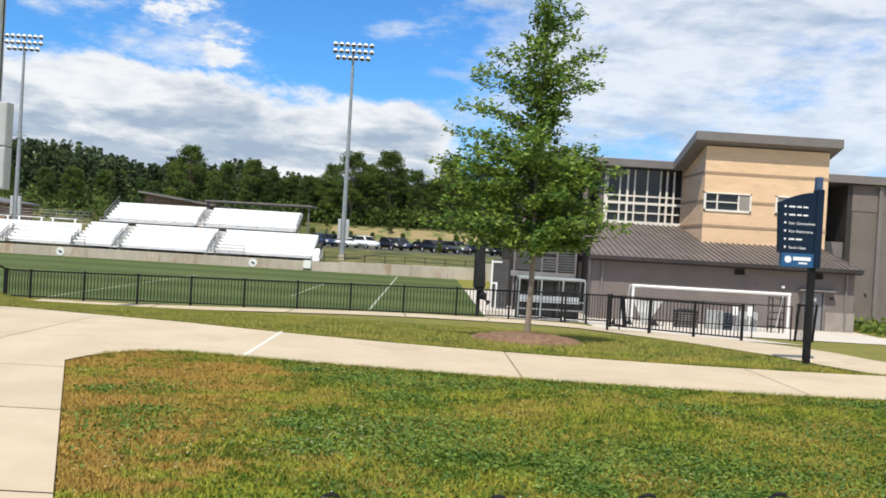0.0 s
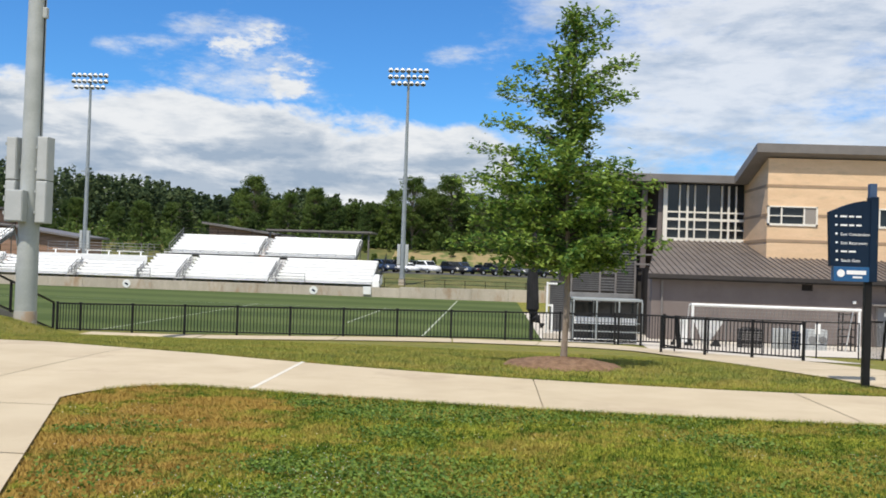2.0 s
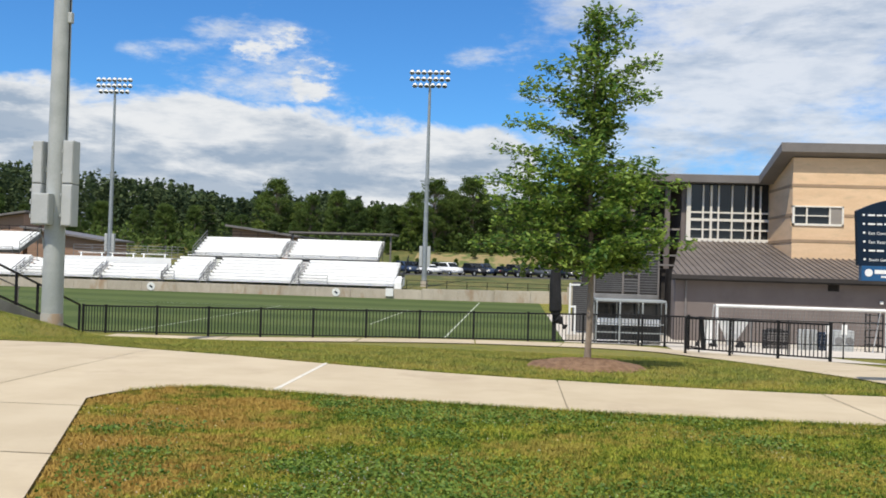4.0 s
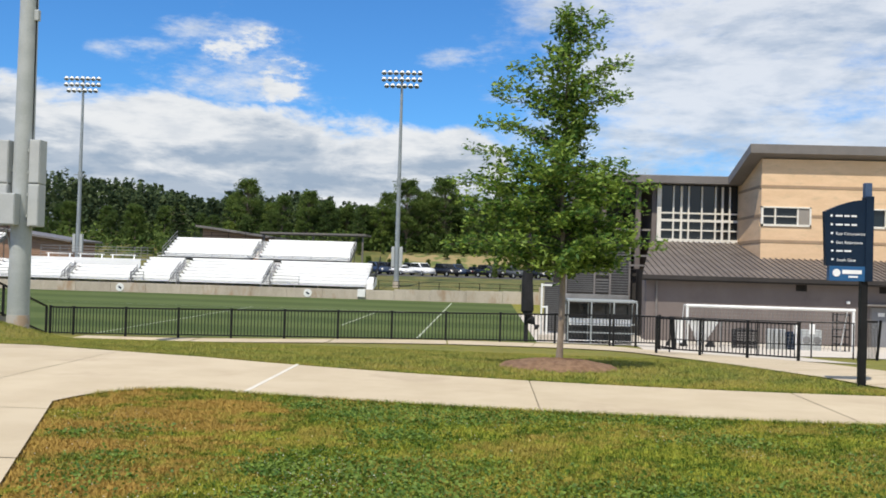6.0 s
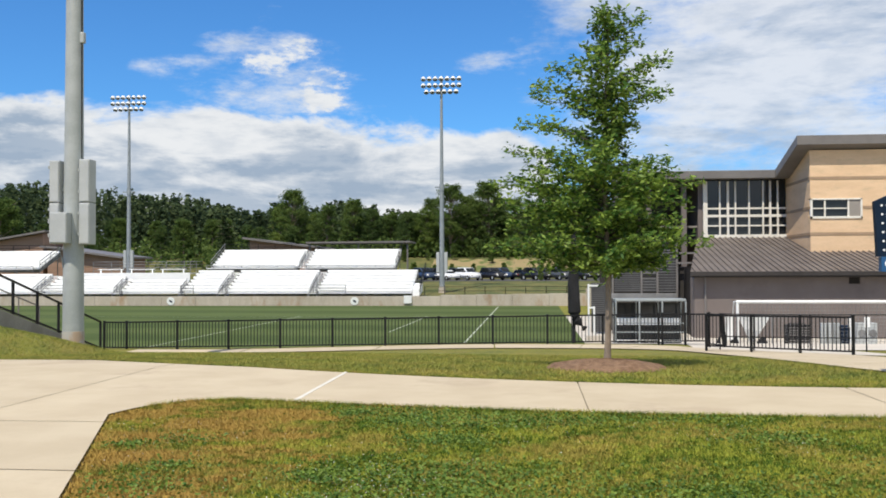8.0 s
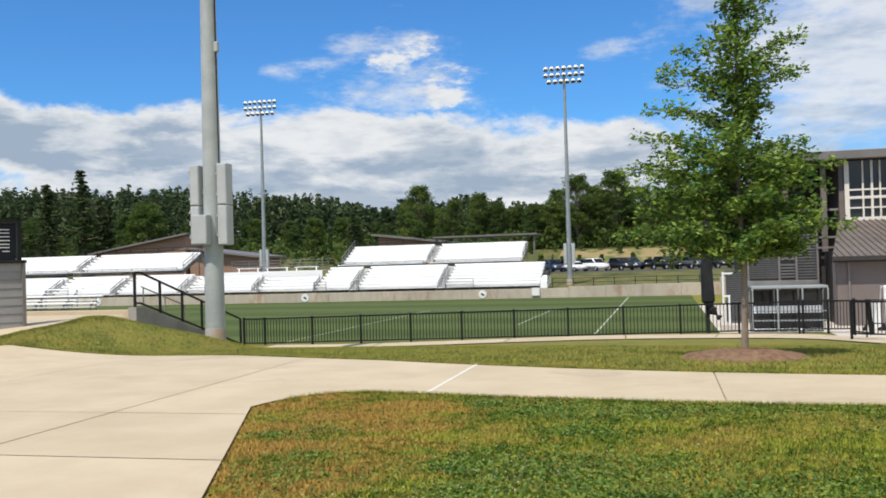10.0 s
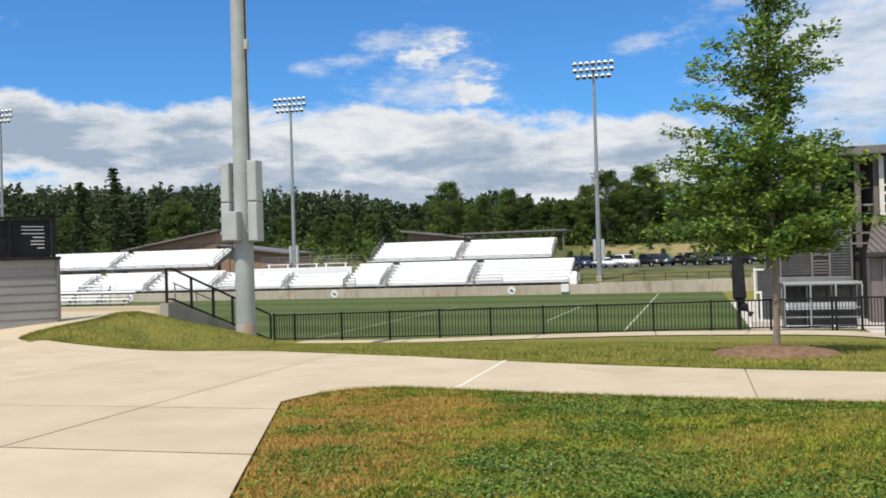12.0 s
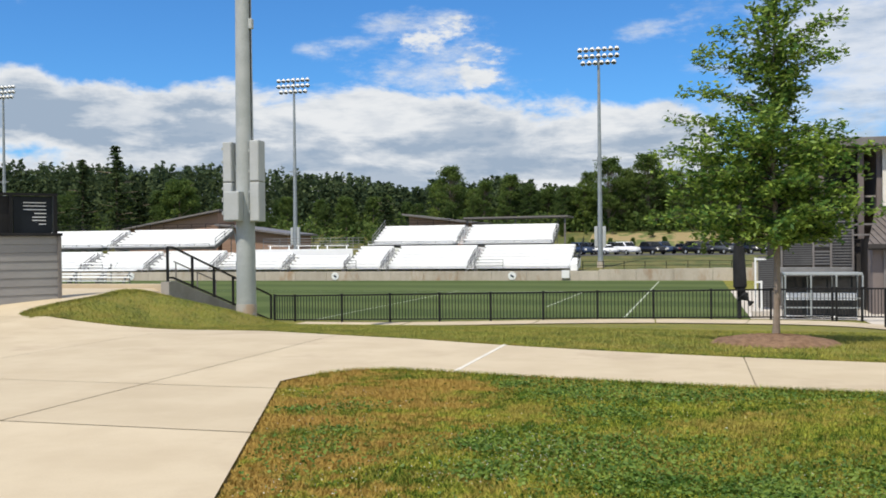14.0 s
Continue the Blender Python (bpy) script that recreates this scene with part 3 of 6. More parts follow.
# the lower walk's two edges, from its end by the stairs round to the main walk
LOW_NEAR = [(-13.6, 29.2), (-6, 29.35), (0.5, 29.35), (2.9, 29.0), (4.2, 27.6), (4.75, 24.0), (5.03, 20.3), (5.45, 16.3), (5.97, 14.5), (6.6, 13.45)]
LOW_FAR = [(-13.6, 31.0), (-6, 31.2), (0.5, 31.2), (4.2, 30.9), (6.0, 28.6), (7.6, 25.4), (8.0, 22.5), (7.85, 18.65), (7.6, 15.5), (8.6, 13.6)]
N = 16
for i in range(N):
    ts = np.linspace(i / N + 0.0004, (i + 1) / N - 0.0004, 8)
    X, Y = np.zeros((8, 6)), np.zeros((8, 6))
    for j, t in enumerate(ts):
        a, b = along(LOW_NEAR, t), along(LOW_FAR, t)
        for k, w in enumerate(np.linspace(0, 1, 6)):
            X[j, k], Y[j, k] = a.lerp(b, w)
    sheet("slab", X, Y, 0.03, CONCRETE, low_walk)

# ---------------- far retaining wall ----------------
far_wall = thing("retaining_wall", (-40, 93.6, -2.0), "stained concrete retaining wall along the far side of the field", "wall", kind="structure")
for i in range(22):
    x0 = -75.0 + i * 3.65
    top = -1.02 + (0.0 if x0 < -12 else 0.1 + 0.012 * (x0 + 12))
    bm = bmesh.new()
    box(bm, x0 + 0.012, x0 + 3.64, 93.5, 93.8, -2.15, top, 0.015)
    part("wall_panel", bm, WALLCONC, far_wall)
# the wall turns away beside the far corner
for i in range(4):
    bm = bmesh.new()
    a, b = Vector((5.4 + i * 1.5, 93.6 - i * 1.9, -1.2)), Vector((6.85 + i * 1.5, 91.75 - i * 1.9, -1.2))
    bar(bm, a, b, 0.3, 1.9)
    part("wall_panel", bm, WALLCONC, far_wall)

# ---------------- the black picket fence ----------------
def fence_run(name, a, b, za, zb, panels, height=0.98, label="black steel picket fence along the field", pickets=16, kind_group="picket fences", last_post=True):
    """A fence of posts, two rails and pickets from a to b."""
    run = thing(name, (*a, za), label, "fence", kind_group)
    A, B = Vector((*a, za)), Vector((*b, zb))
    for i in range(panels + 1 if last_post else panels):
        p = A.lerp(B, i / panels)
        bm = bmesh.new()
        box(bm, p.x - 0.035, p.x + 0.035, p.y - 0.035, p.y + 0.035, p.z - 0.25, p.z + height + 0.02, 0.006)
        box(bm, p.x - 0.042, p.x + 0.042, p.y - 0.042, p.y + 0.042, p.z + height + 0.02, p.z + height + 0.045)
        part("post", bm, BLACK, run)
    for i in range(panels):
        p, q = A.lerp(B, i / panels), A.lerp(B, (i + 1) / panels)
        d = (q - p).normalized()
        p2, q2 = p + d * 0.036, q - d * 0.036
        for h, w in ((height - 0.01, 0.05), (0.09, 0.04)):
            bm = bmesh.new()
            bar(bm, p2 + Vector((0, 0, h)), q2 + Vector((0, 0, h)), 0.04, w)
            part("rail", bm, BLACK, run)
        for k in range(1, pickets):
            c = p.lerp(q, k / pickets)
            bm = bmesh.new()
            bar(bm, c + Vector((0, 0, 0.11)), c + Vector((0, 0, height - 0.035)), 0.022)
            part("picket", bm, BLACK, run)
    return run


fence_run("picket_fence", (-14.18, 31.4), (-14.18 + 10 * 1.834, 31.4), -1.10, -0.80, 10)
fence_run("picket_fence", (4.98, 27.4), (8.1, 24.5), -0.63, -0.53, 3, 0.97, pickets=13)
fence_run("picket_fence", (-15.0, 31.4), (-14.18, 31.4), -1.10, -1.10, 1, pickets=8, last_post=False)
fence_run("picket_fence", (4.28, 31.4), (5.75, 31.3), -0.80, -0.79, 2, 0.98, pickets=8)


# ---------------- light masts ----------------
def lamp_head(bm_shell, bm_face, c, r=0.265):
    """One floodlight: a round shade with a pale face turned to the field."""
    d = Vector((0.0, -0.50, -0.87)).normalized()
    c = Vector(c)
    tube(bm_shell, [c - d * 0.30, c - d * 0.22, c, c + d * 0.10], [r * 0.35, r * 0.72, r, r * 1.04], 10)
    tube(bm_face, [c + d * 0.102, c + d * 0.112], [r * 0.97, r * 0.9], 10)


def far_mast(x, y, z0, top, scale=1.0, label="tall galvanised floodlight mast behind the stands"):
    mast = thing("floodlight_mast", (x, y, z0), label, "light mast", "floodlight masts")
    bm = bmesh.new()
    tube(bm, [(x, y, z0 - 0.3), (x, y, z0 + 4), (x, y, top + 0.3)], [0.30, 0.26, 0.12], 14)
    part("pole", bm, GALVFAR, mast, smooth=True)
    bm = bmesh.new()
    tube(bm, [(x, y, z0 - 0.3), (x, y, z0 + 0.7)], [0.40, 0.38], 14)
    part("base", bm, WALLCONC, mast, "concrete base collar")
    for dx in (-0.43, 0.43):
        bm = bmesh.new()
        box(bm, x + dx - 0.17, x + dx + 0.17, y - 0.2, y + 0.2, z0 + 2.2, z0 + 4.4, 0.03)
        part("switch_box", bm, BOXGREY, mast)
    bm = bmesh.new()
    box(bm, x - 0.75, x + 0.75, y - 0.08, y + 0.08, z0 + 11.4, z0 + 11.52)
    tube(bm, [(x, y, z0 + 11.1), (x, y, z0 + 11.8)], 0.27, 12)
    part("collar", bm, GALVFAR, mast)
    for row, (dz, count) in enumerate(((0.0, 7), (-0.72, 7), (-1.42, 6))):
        width = 3.9 * scale * (count - 1) / 6
        bm = bmesh.new()
        bar(bm, (x - width / 2 - 0.2, y, top + dz), (x + width / 2 + 0.2, y, top + dz), 0.09)
        arm = part("crossarm", bm, GALVFAR, mast)
        for k in range(count):
            shell, face = bmesh.new(), bmesh.new()
            lamp_head(shell, face, (x - width / 2 + width * k / (count - 1), y - 0.28, top + dz - 0.05))
            part("floodlight", shell, WHITE, mast, smooth=True)
            part("lens", face, LENS, arm, "dull grey round lens")
    return mast


far_mast(-9.75, 100.0, float(ter(-9.75, 100)), 22.4, label="tall galvanised floodlight mast on the grass bank above the wall")
far_mast(-48.6, 108.0, float(ter(-48.6, 108)), 22.65)
far_mast(-95.6, 112.0, float(ter(-95.6, 112)), 25.0)

PX, PY, PZ = -12.85, 25.0, -0.34
mast = thing("floodlight_mast", (PX, PY, PZ), "thick galvanised floodlight mast with switch boxes beside the stairs", "light mast", "floodlight masts")
bm = bmesh.new()
tube(bm, [(PX, PY, PZ - 0.4), (PX, PY, 4.6), (PX, PY, 13), (PX, PY, 22)], [0.292, 0.262, 0.21, 0.15], 32)
part("pole", bm, GALV, mast, smooth=True)
bm = bmesh.new()
tube(bm, [(PX, PY, PZ - 0.4), (PX, PY, PZ + 0.30), (PX, PY, PZ + 0.33)], [0.302, 0.300, 0.290], 32)
part("base", bm, POLEBASE, mast, "stained base collar", smooth=True)


def switch_box(x0, x1, y0, y1, z0, z1, latches):
    bm = bmesh.new()
    box(bm, x0, x1, y0, y1, z0, z1, 0.015)
    body = part("switch_box", bm, BOXGREY, mast)
    bm = bmesh.new()
    box(bm, x0 + 0.02, x1 - 0.02, y0 - 0.018, y0 - 0.002, z0 + 0.03, z1 - 0.03, 0.006)
    part("box_door", bm, BOXGREY, body)
    for k in range(latches):
        z = z0 + (z1 - z0) * (k + 0.5) / latches
        bm = bmesh.new()
        box(bm, x0 - 0.022, x0 + 0.018, y0 - 0.03, y0 + 0.01, z - 0.04, z + 0.04)
        part("latch", bm, GALV, body)
    return body


switch_box(PX + 0.27, PX + 0.575, PY - 0.24, PY + 0.16, 3.60, 4.80, 2)
switch_box(PX + 0.27, PX + 0.575, PY - 0.24, PY + 0.16, 2.42, 3.58, 2)
switch_box(PX - 0.62, PX - 0.33, PY - 0.20, PY + 0.22, 3.60, 4.78, 3)
switch_box(PX - 0.62, PX - 0.33, PY - 0.20, PY + 0.22, 2.52, 3.58, 3)
switch_box(PX - 0.42, PX + 0.08, PY - 0.56, PY - 0.27, 2.44, 3.30, 2)
for dx, z0, z1 in ((-0.29, 2.6, 3.0), (0.25, 2.6, 4.4), (-0.29, 3.6, 4.4)):
    bm = bmesh.new()
    box(bm, PX + min(dx, 0) - 0.05, PX + max(dx, 0) + 0.05, PY - 0.05, PY + 0.05, (z0 + z1) / 2 - 0.08, (z0 + z1) / 2 + 0.08)
    part("bracket", bm, GALV, mast)
bm = bmesh.new()
box(bm, PX - 0.36, PX - 0.28, PY - 0.5, PY - 0.24, 2.42, 2.52)
tube(bm, [(PX - 0.25, PY - 0.36, 2.34), (PX - 0.22, PY - 0.22, 2.0), (PX - 0.20, PY - 0.17, 1.7)], 0.02, 8)
part("conduit", bm, GALV, mast)
bm = bmesh.new()
box(bm, PX + 0.2, PX + 0.33, PY - 0.12, PY + 0.02, 8.1, 8.40, 0.02)
part("hand_hole_cover", bm, GALV, mast)
bm = bmesh.new()
tube(bm, [(PX + 0.25, PY - 0.05, 4.6), (PX + 0.235, PY - 0.05, 12)], 0.02, 6)
part("cable", bm, BLACK, mast)

# ---------------- the stands ----------------
def seat_rows(stand, x0, x1, y, z, rows, tread=0.78, rise=0.33):
    for i in range(rows):
        yy, zz = y + i * tread, z + i * rise
        bm = bmesh.new()
        box(bm, x0, x1, yy, yy + tread - 0.04, zz - 0.04, zz)
        part("foot_plank", bm, ALU, stand)
        bm = bmesh.new()
        box(bm, x0, x1, yy + tread - 0.06, yy + tread - 0.03, zz - 0.02, zz + rise - 0.042)
        part("riser", bm, ALU, stand)
        bm = bmesh.new()
        box(bm, x0 + 0.05, x1 - 0.05, yy + tread - 0.36, yy + tread - 0.07, zz + 0.20, zz + 0.42, 0.01)
        part("seat_plank", bm, ALU, stand)
    for x in (x0 + 0.03, x1 - 0.03):
        bm = bmesh.new()
        prism_x(bm, [(y, z - 0.5), (y, z - 0.05), (y + rows * tread, z + rows * rise - 0.05), (y + rows * tread, z + rows * rise - 0.6)], x - 0.03, x + 0.03)
        part("stringer", bm, ALUDARK, stand)
    k = int((x1 - x0) / 2.4)
    for i in range(k + 1):
        x = x0 + 0.2 + (x1 - x0 - 0.4) * i / k
        bm = bmesh.new()
        bar(bm, (x, y + 0.3, float(ter(x, y + 0.3)) - 0.1), (x, y + 0.3, z), 0.08)
        part("support", bm, ALUDARK, stand)
        bm = bmesh.new()
        bar(bm, (x, y + rows * tread - 0.3, float(ter(x, y + rows * tread)) - 0.1), (x, y + rows * tread - 0.3, z + (rows - 1) * rise), 0.08)
        part("support", bm, ALUDARK, stand)


def guard_rail(stand, points, height=1.05, mat=None, rails=3):
    for p, q in zip(points, points[1:]):
        p, q = Vector(p), Vector(q)
        bm = bmesh.new()
        for k in range(rails):
            h = height * (k + 1) / rails
            bar(bm, p + Vector((0, 0, h)), q + Vector((0, 0, h)), 0.05)
        n = max(1, int((q - p).length / 1.8))
        for k in range(n + 1):
            c = p.lerp(q, k / n)
            bar(bm, c, c + Vector((0, 0, height)), 0.05)
        part("guard_rail", bm, mat or ALUDARK, stand)


def aisle(stand, x0, x1, y, z, rows, tread=0.78, rise=0.33):
    for i in range(rows):
        bm = bmesh.new()
        box(bm, x0, x1, y + i * tread, y + i * tread + 0.36, z + i * rise - 0.06, z + i * rise + 0.02)
        box(bm, x0, x1, y + i * tread + 0.38, y + (i + 1) * tread, z + i * rise + 0.10, z + i * rise + 0.17)
        part("aisle_step", bm, ALU, stand)
    bm = bmesh.new()
    c = (x0 + x1) / 2
    for side in (x0 + 0.05, x1 - 0.05):
        bar(bm, (side, y + 0.2, z + 0.55), (side, y + rows * tread * 0.62, z + rows * rise * 0.62 + 0.55), 0.07)
        bar(bm, (side, y + 0.2, z + 0.25), (side, y + rows * tread * 0.62, z + rows * rise * 0.62 + 0.25), 0.05)
    for k in (0.05, 0.35, 0.62):
        bar(bm, (c, y + rows * tread * k + 0.1, z + rows * rise * k), (c, y + rows * tread * k + 0.1, z + rows * rise * k + 0.75), 0.06)
    part("aisle_rail", bm, ALUDARK, stand)


LOWER = [(-80, -70.2, 6), (-69.4, -61.8, 6), (-61.0, -53.3, 6), (-52.2, -44.3, 5), (-43.5, -37.0, 4), (-36.8, -32.8, 7), (-32.0, -23.1, 7), (-22.3, -12.3, 7)]
for i, (x0, x1, rows) in enumerate(LOWER):
    stand = thing("bleacher", ((x0 + x1) / 2, 97, float(ter(x0, 97))), "lower aluminium bleacher of long bright benches", "bleacher", "lower bleachers")
    seat_rows(stand, x0, x1, 94.4, -0.72, rows)
    if i + 1 < len(LOWER):
        aisle(stand, x1 + 0.06, LOWER[i + 1][0] - 0.06, 94.4, -0.72, rows)
    guard_rail(stand, [(x0 + 0.1, 94.3, -0.75), (x0 + (x1 - x0) * (0.28 if i % 2 else 0.0) + 0.3, 94.3, -0.75)], 0.9)
UPPER = [(-84, -71.0, 6), (-70.2, -56.2, 6), (-36.0, -26.0, 6), (-25.2, -15.0, 6)]
for i, (x0, x1, rows) in enumerate(UPPER):
    stand = thing("bleacher", ((x0 + x1) / 2, 104, float(ter(x0, 104))), "upper aluminium bleacher of bright benches above the cross aisle", "bleacher", "upper bleachers")
    seat_rows(stand, x0, x1, 101.4, 2.0, rows)
    bm = bmesh.new()
    box(bm, x0, x1, 99.9, 101.4, 1.86, 1.92)
    part("walkway_deck", bm, ALU, stand)
    # dark strip standing for the shadowed gap between the upper and lower benches
    bm = bmesh.new()
    box(bm, x0, x1, 101.36, 101.40, 1.5, 1.98)
    part("deck_fascia", bm, ALUDARK, stand)
    guard_rail(stand, [(x0, 99.95, 1.2), (x1, 99.95, 1.2)], 1.0, ALUDARK, 2)
    guard_rail(stand, [(x0, 106.2, 4.0), (x1, 106.2, 4.0)], 0.75, BLACK, 2)
    end = x1 if i % 2 else x0
    guard_rail(stand, [(end, 101.4, 2.0), (end, 106.2, 4.0)], 0.8, BLACK if i % 2 else ALUDARK, 2)
    if i % 2 == 0:
        aisle(stand, x1 + 0.06, UPPER[i + 1][0] - 0.06, 101.4, 2.0, rows)
# a raised deck with rails between the two upper bleachers
deck = thing("viewing_deck", (-46, 100.5, 0.2), "raised aluminium viewing deck with tube rails and short benches", "platform")
bm = bmesh.new()
box(bm, -50.6, -37.6, 99.2, 103.0, 1.3, 1.42)
part("deck_floor", bm, ALU, deck)
bm = bmesh.new()
box(bm, -50.6, -37.6, 99.16, 99.2, 0.6, 1.42)
part("deck_fascia", bm, ALU, deck)
for k in range(3):
    bm = bmesh.new()
    box(bm, -48.5 + k * 3.6, -45.6 + k * 3.6, 99.9, 100.2, 1.8, 1.86)
    box(bm, -48.3 + k * 3.6, -48.2 + k * 3.6, 99.95, 100.1, 1.42, 1.8)
    box(bm, -45.9 + k * 3.6, -45.8 + k * 3.6, 99.95, 100.1, 1.42, 1.8)
    part("deck_bench", bm, ALU, deck)
guard_rail(deck, [(-50.6, 103, 1.4), (-44, 103, 1.4), (-37.6, 103, 1.4), (-37.6, 99.3, 1.4)], 1.3, ALUDARK, 4)
for x in (-50.2, -44, -38):
    bm = bmesh.new()
    bar(bm, (x, 102.5, 0), (x, 102.5, 1.3), 0.1)
    bar(bm, (x, 99.5, -0.9), (x, 99.5, 1.3), 0.1)
    part("deck_post", bm, ALUDARK, deck)
# stair tower at the end of the right-hand bleacher
ends = thing("bleacher_stair", (-11.6, 96, -1.0), "pale stair with a sloping side panel beside the bleachers", "stairs")
bm = bmesh.new()
prism_x(bm, [(94.0, -1.0), (94.0, -0.3), (96.2, 0.25), (97.0, 0.25), (97.0, -0.6)], -12.2, -11.5)
part("side_panel", bm, ALU, ends)
guard_rail(ends, [(-11.45, 94.0, -0.6), (-11.45, 99.4, 1.6)], 0.9, BLACK, 3)
bm = bmesh.new()
box(bm, -13.0, -12.2, 93.3, 93.48, -1.75, -0.95, 0.02)
tagged(part("wall_cabinet", bm, WHITE), "white cabinet fixed to the retaining wall", "cabinet")

# round white badges on the retaining wall
for x in (-62.6, -37.5, -18.1):
    badge = thing("wall_badge", (x, 93.46, -1.5), "round white badge with a dark mark on the concrete wall", "sign", "wall badges")
    bm = bmesh.new()
    tube(bm, [(x, 93.49, -1.5), (x, 93.45, -1.5)], 0.42, 24)
    part("disc", bm, WHITE, badge)
    bm = bmesh.new()
    bar(bm, (x - 0.14, 93.44, -1.42), (x + 0.16, 93.44, -1.62), 0.03, 0.16)
    part("mark", bm, NAVY, badge)

# low bleachers at field level by the near corner
for rows, x0, x1, y0 in ((3, -72.0, -59.2, 84.0), (2, -66.0, -55.0, 82.0)):
    low = thing("low_bleacher", ((x0 + x1) / 2, y0 + 1, -2.0), "low open aluminium bleacher standing on the field's edge", "bleacher", "low bleachers")
    for i in range(rows):
        y, z = y0 + i * 0.9, -1.15 + i * 0.68
        bm = bmesh.new()
        box(bm, x0, x1, y, y + 0.32, z - 0.11, z, 0.01)
        part("seat_plank", bm, ALU, low)
        bm = bmesh.new()
        box(bm, x0, x1, y - 0.42, y - 0.06, z - 0.46, z - 0.40)
        part("foot_plank", bm, ALU, low)
    for x in np.linspace(x1 - 0.8, x0 + 0.8, 4):
        bm = bmesh.new()
        for i in range(rows):
            bar(bm, (x, y0 + i * 0.9 + 0.16, -1.99), (x, y0 + i * 0.9 + 0.16, -1.26 + i * 0.68), 0.09)
        bar(bm, (x, y0 - 0.3, -1.9), (x, y0 + rows * 0.9 - 0.6, -1.9 + rows * 0.62), 0.09)
        part("frame", bm, ALUDARK, low)

# ---------------- service buildings behind the stands ----------------
def mono_building(name, x0, z0, x1, z1, y0, y1, label, over=0.7):
    """A building under one sloping roof: brown boards, a metal roof with a deep edge."""
    b = thing(name, ((x0 + x1) / 2, (y0 + y1) / 2, float(ter(x0, y0))), label, "building", "service buildings")
    base = float(ter(x0, y0)) - 0.3
    bm = bmesh.new()
    prism(bm, [(x0, base), (x1, base), (x1, z1 - 0.3), (x0, z0 - 0.3)], y0, y1)
    part("wall", bm, BROWNSIDING, b)
    s = (z1 - z0) / (x1 - x0)
    bm = bmesh.new()
    prism(bm, [(x0 - over, z0 - s * over - 0.25), (x1 + over, z1 + s * over - 0.25), (x1 + over, z1 + s * over), (x0 - over, z0 - s * over)], y0 - 0.9, y1 + 0.9)
    part("roof", bm, FASCIA, b)
    n = int((max(z0, z1) - base) / 0.6)
    for k in range(n):
        z = base + 0.6 * (k + 1)
        xa = x0 if z < z0 - 0.4 else x0 + (z - z0 + 0.4) / s if s > 0 else x0
        xb = x1 if z < z1 - 0.4 or s > 0 else x0 + (z - z0 + 0.4) / s
        if xb - xa > 0.8:
            bm = bmesh.new()
            box(bm, xa + 0.02, xb - 0.02, y0 - 0.03, y0 - 0.004, z - 0.03, z + 0.02)
            part("board_joint", bm, BAND, b)
    return b


mono_building("service_building", -78.5, 4.7, -64.4, 6.95, 117, 126, "brown boarded building under a metal roof rising to one side")
mono_building("service_building", -63.2, 4.9, -53.4, 3.6, 116, 124, "low brown building under a grey metal roof")
mono_building("service_building", -36.4, 5.85, -27.6, 4.75, 117, 125, "brown boarded building under a falling metal roof")
bm = bmesh.new()
prism(bm, [(-27.4, 4.9), (-14.6, 4.95), (-14.6, 5.15), (-27.4, 5.1)], 110.5, 116)
canopy = tagged(part("canopy", bm, FASCIA), "flat dark canopy roof on posts behind the bleachers", "canopy")
for x in (-27, -21, -15):
    bm = bmesh.new()
    bar(bm, (x, 111, 0), (x, 111, 4.95), 0.18)
    part("canopy_post", bm, FASCIA, canopy)

# ---------------- bank, car park, dry slope ----------------
bank_fence = thing("bank_fence", (-4, 96.2, -0.9), "low dark rail fence on the grass bank above the wall", "fence")
for k in range(10):
    x = -11.2 + k * 2.1
    z = float(ter(x, 96.2))
    bm = bmesh.new()
    bar(bm, (x, 96.2, z - 0.2), (x, 96.2, z + 0.95), 0.07)
    part("post", bm, BLACK, bank_fence)
    if k < 9:
        bm = bmesh.new()
        for h in (0.9, 0.48):
            bar(bm, (x, 96.2, z + h), (x + 2.1, 96.2, z + h), 0.045)
        part("rail", bm, BLACK, bank_fence)
X, Y = np.meshgrid(np.linspace(-45, 45, 40), np.linspace(119, 145, 20), indexing="ij")
tagged(sheet("car_park", X, Y, 0.03, ASPHALT), "dark asphalt car park beyond the bank", "road", kind="structure")
X, Y = np.meshgrid(np.linspace(-17, 14, 30), np.linspace(148.5, 161, 16), indexing="ij")
tagged(sheet("dry_slope", X, Y, 0.04, DIRT), "dry yellowish grass slope below the wood", "ground", kind="structure")

PAINTS = {}
for key, c in (("white", (0.72, 0.73, 0.74)), ("black", (0.012, 0.012, 0.014)), ("silver", (0.42, 0.43, 0.45)), ("blue", (0.022, 0.040, 0.085)), ("red", (0.22, 0.02, 0.02)), ("dark grey", (0.06, 0.065, 0.07))):
    PAINTS[key] = surface("car_paint_" + key.replace(" ", "_"), c, tuple(v * 1.12 for v in c), 0.8, 30, 0.3, bump=0.0, spec=0.6)


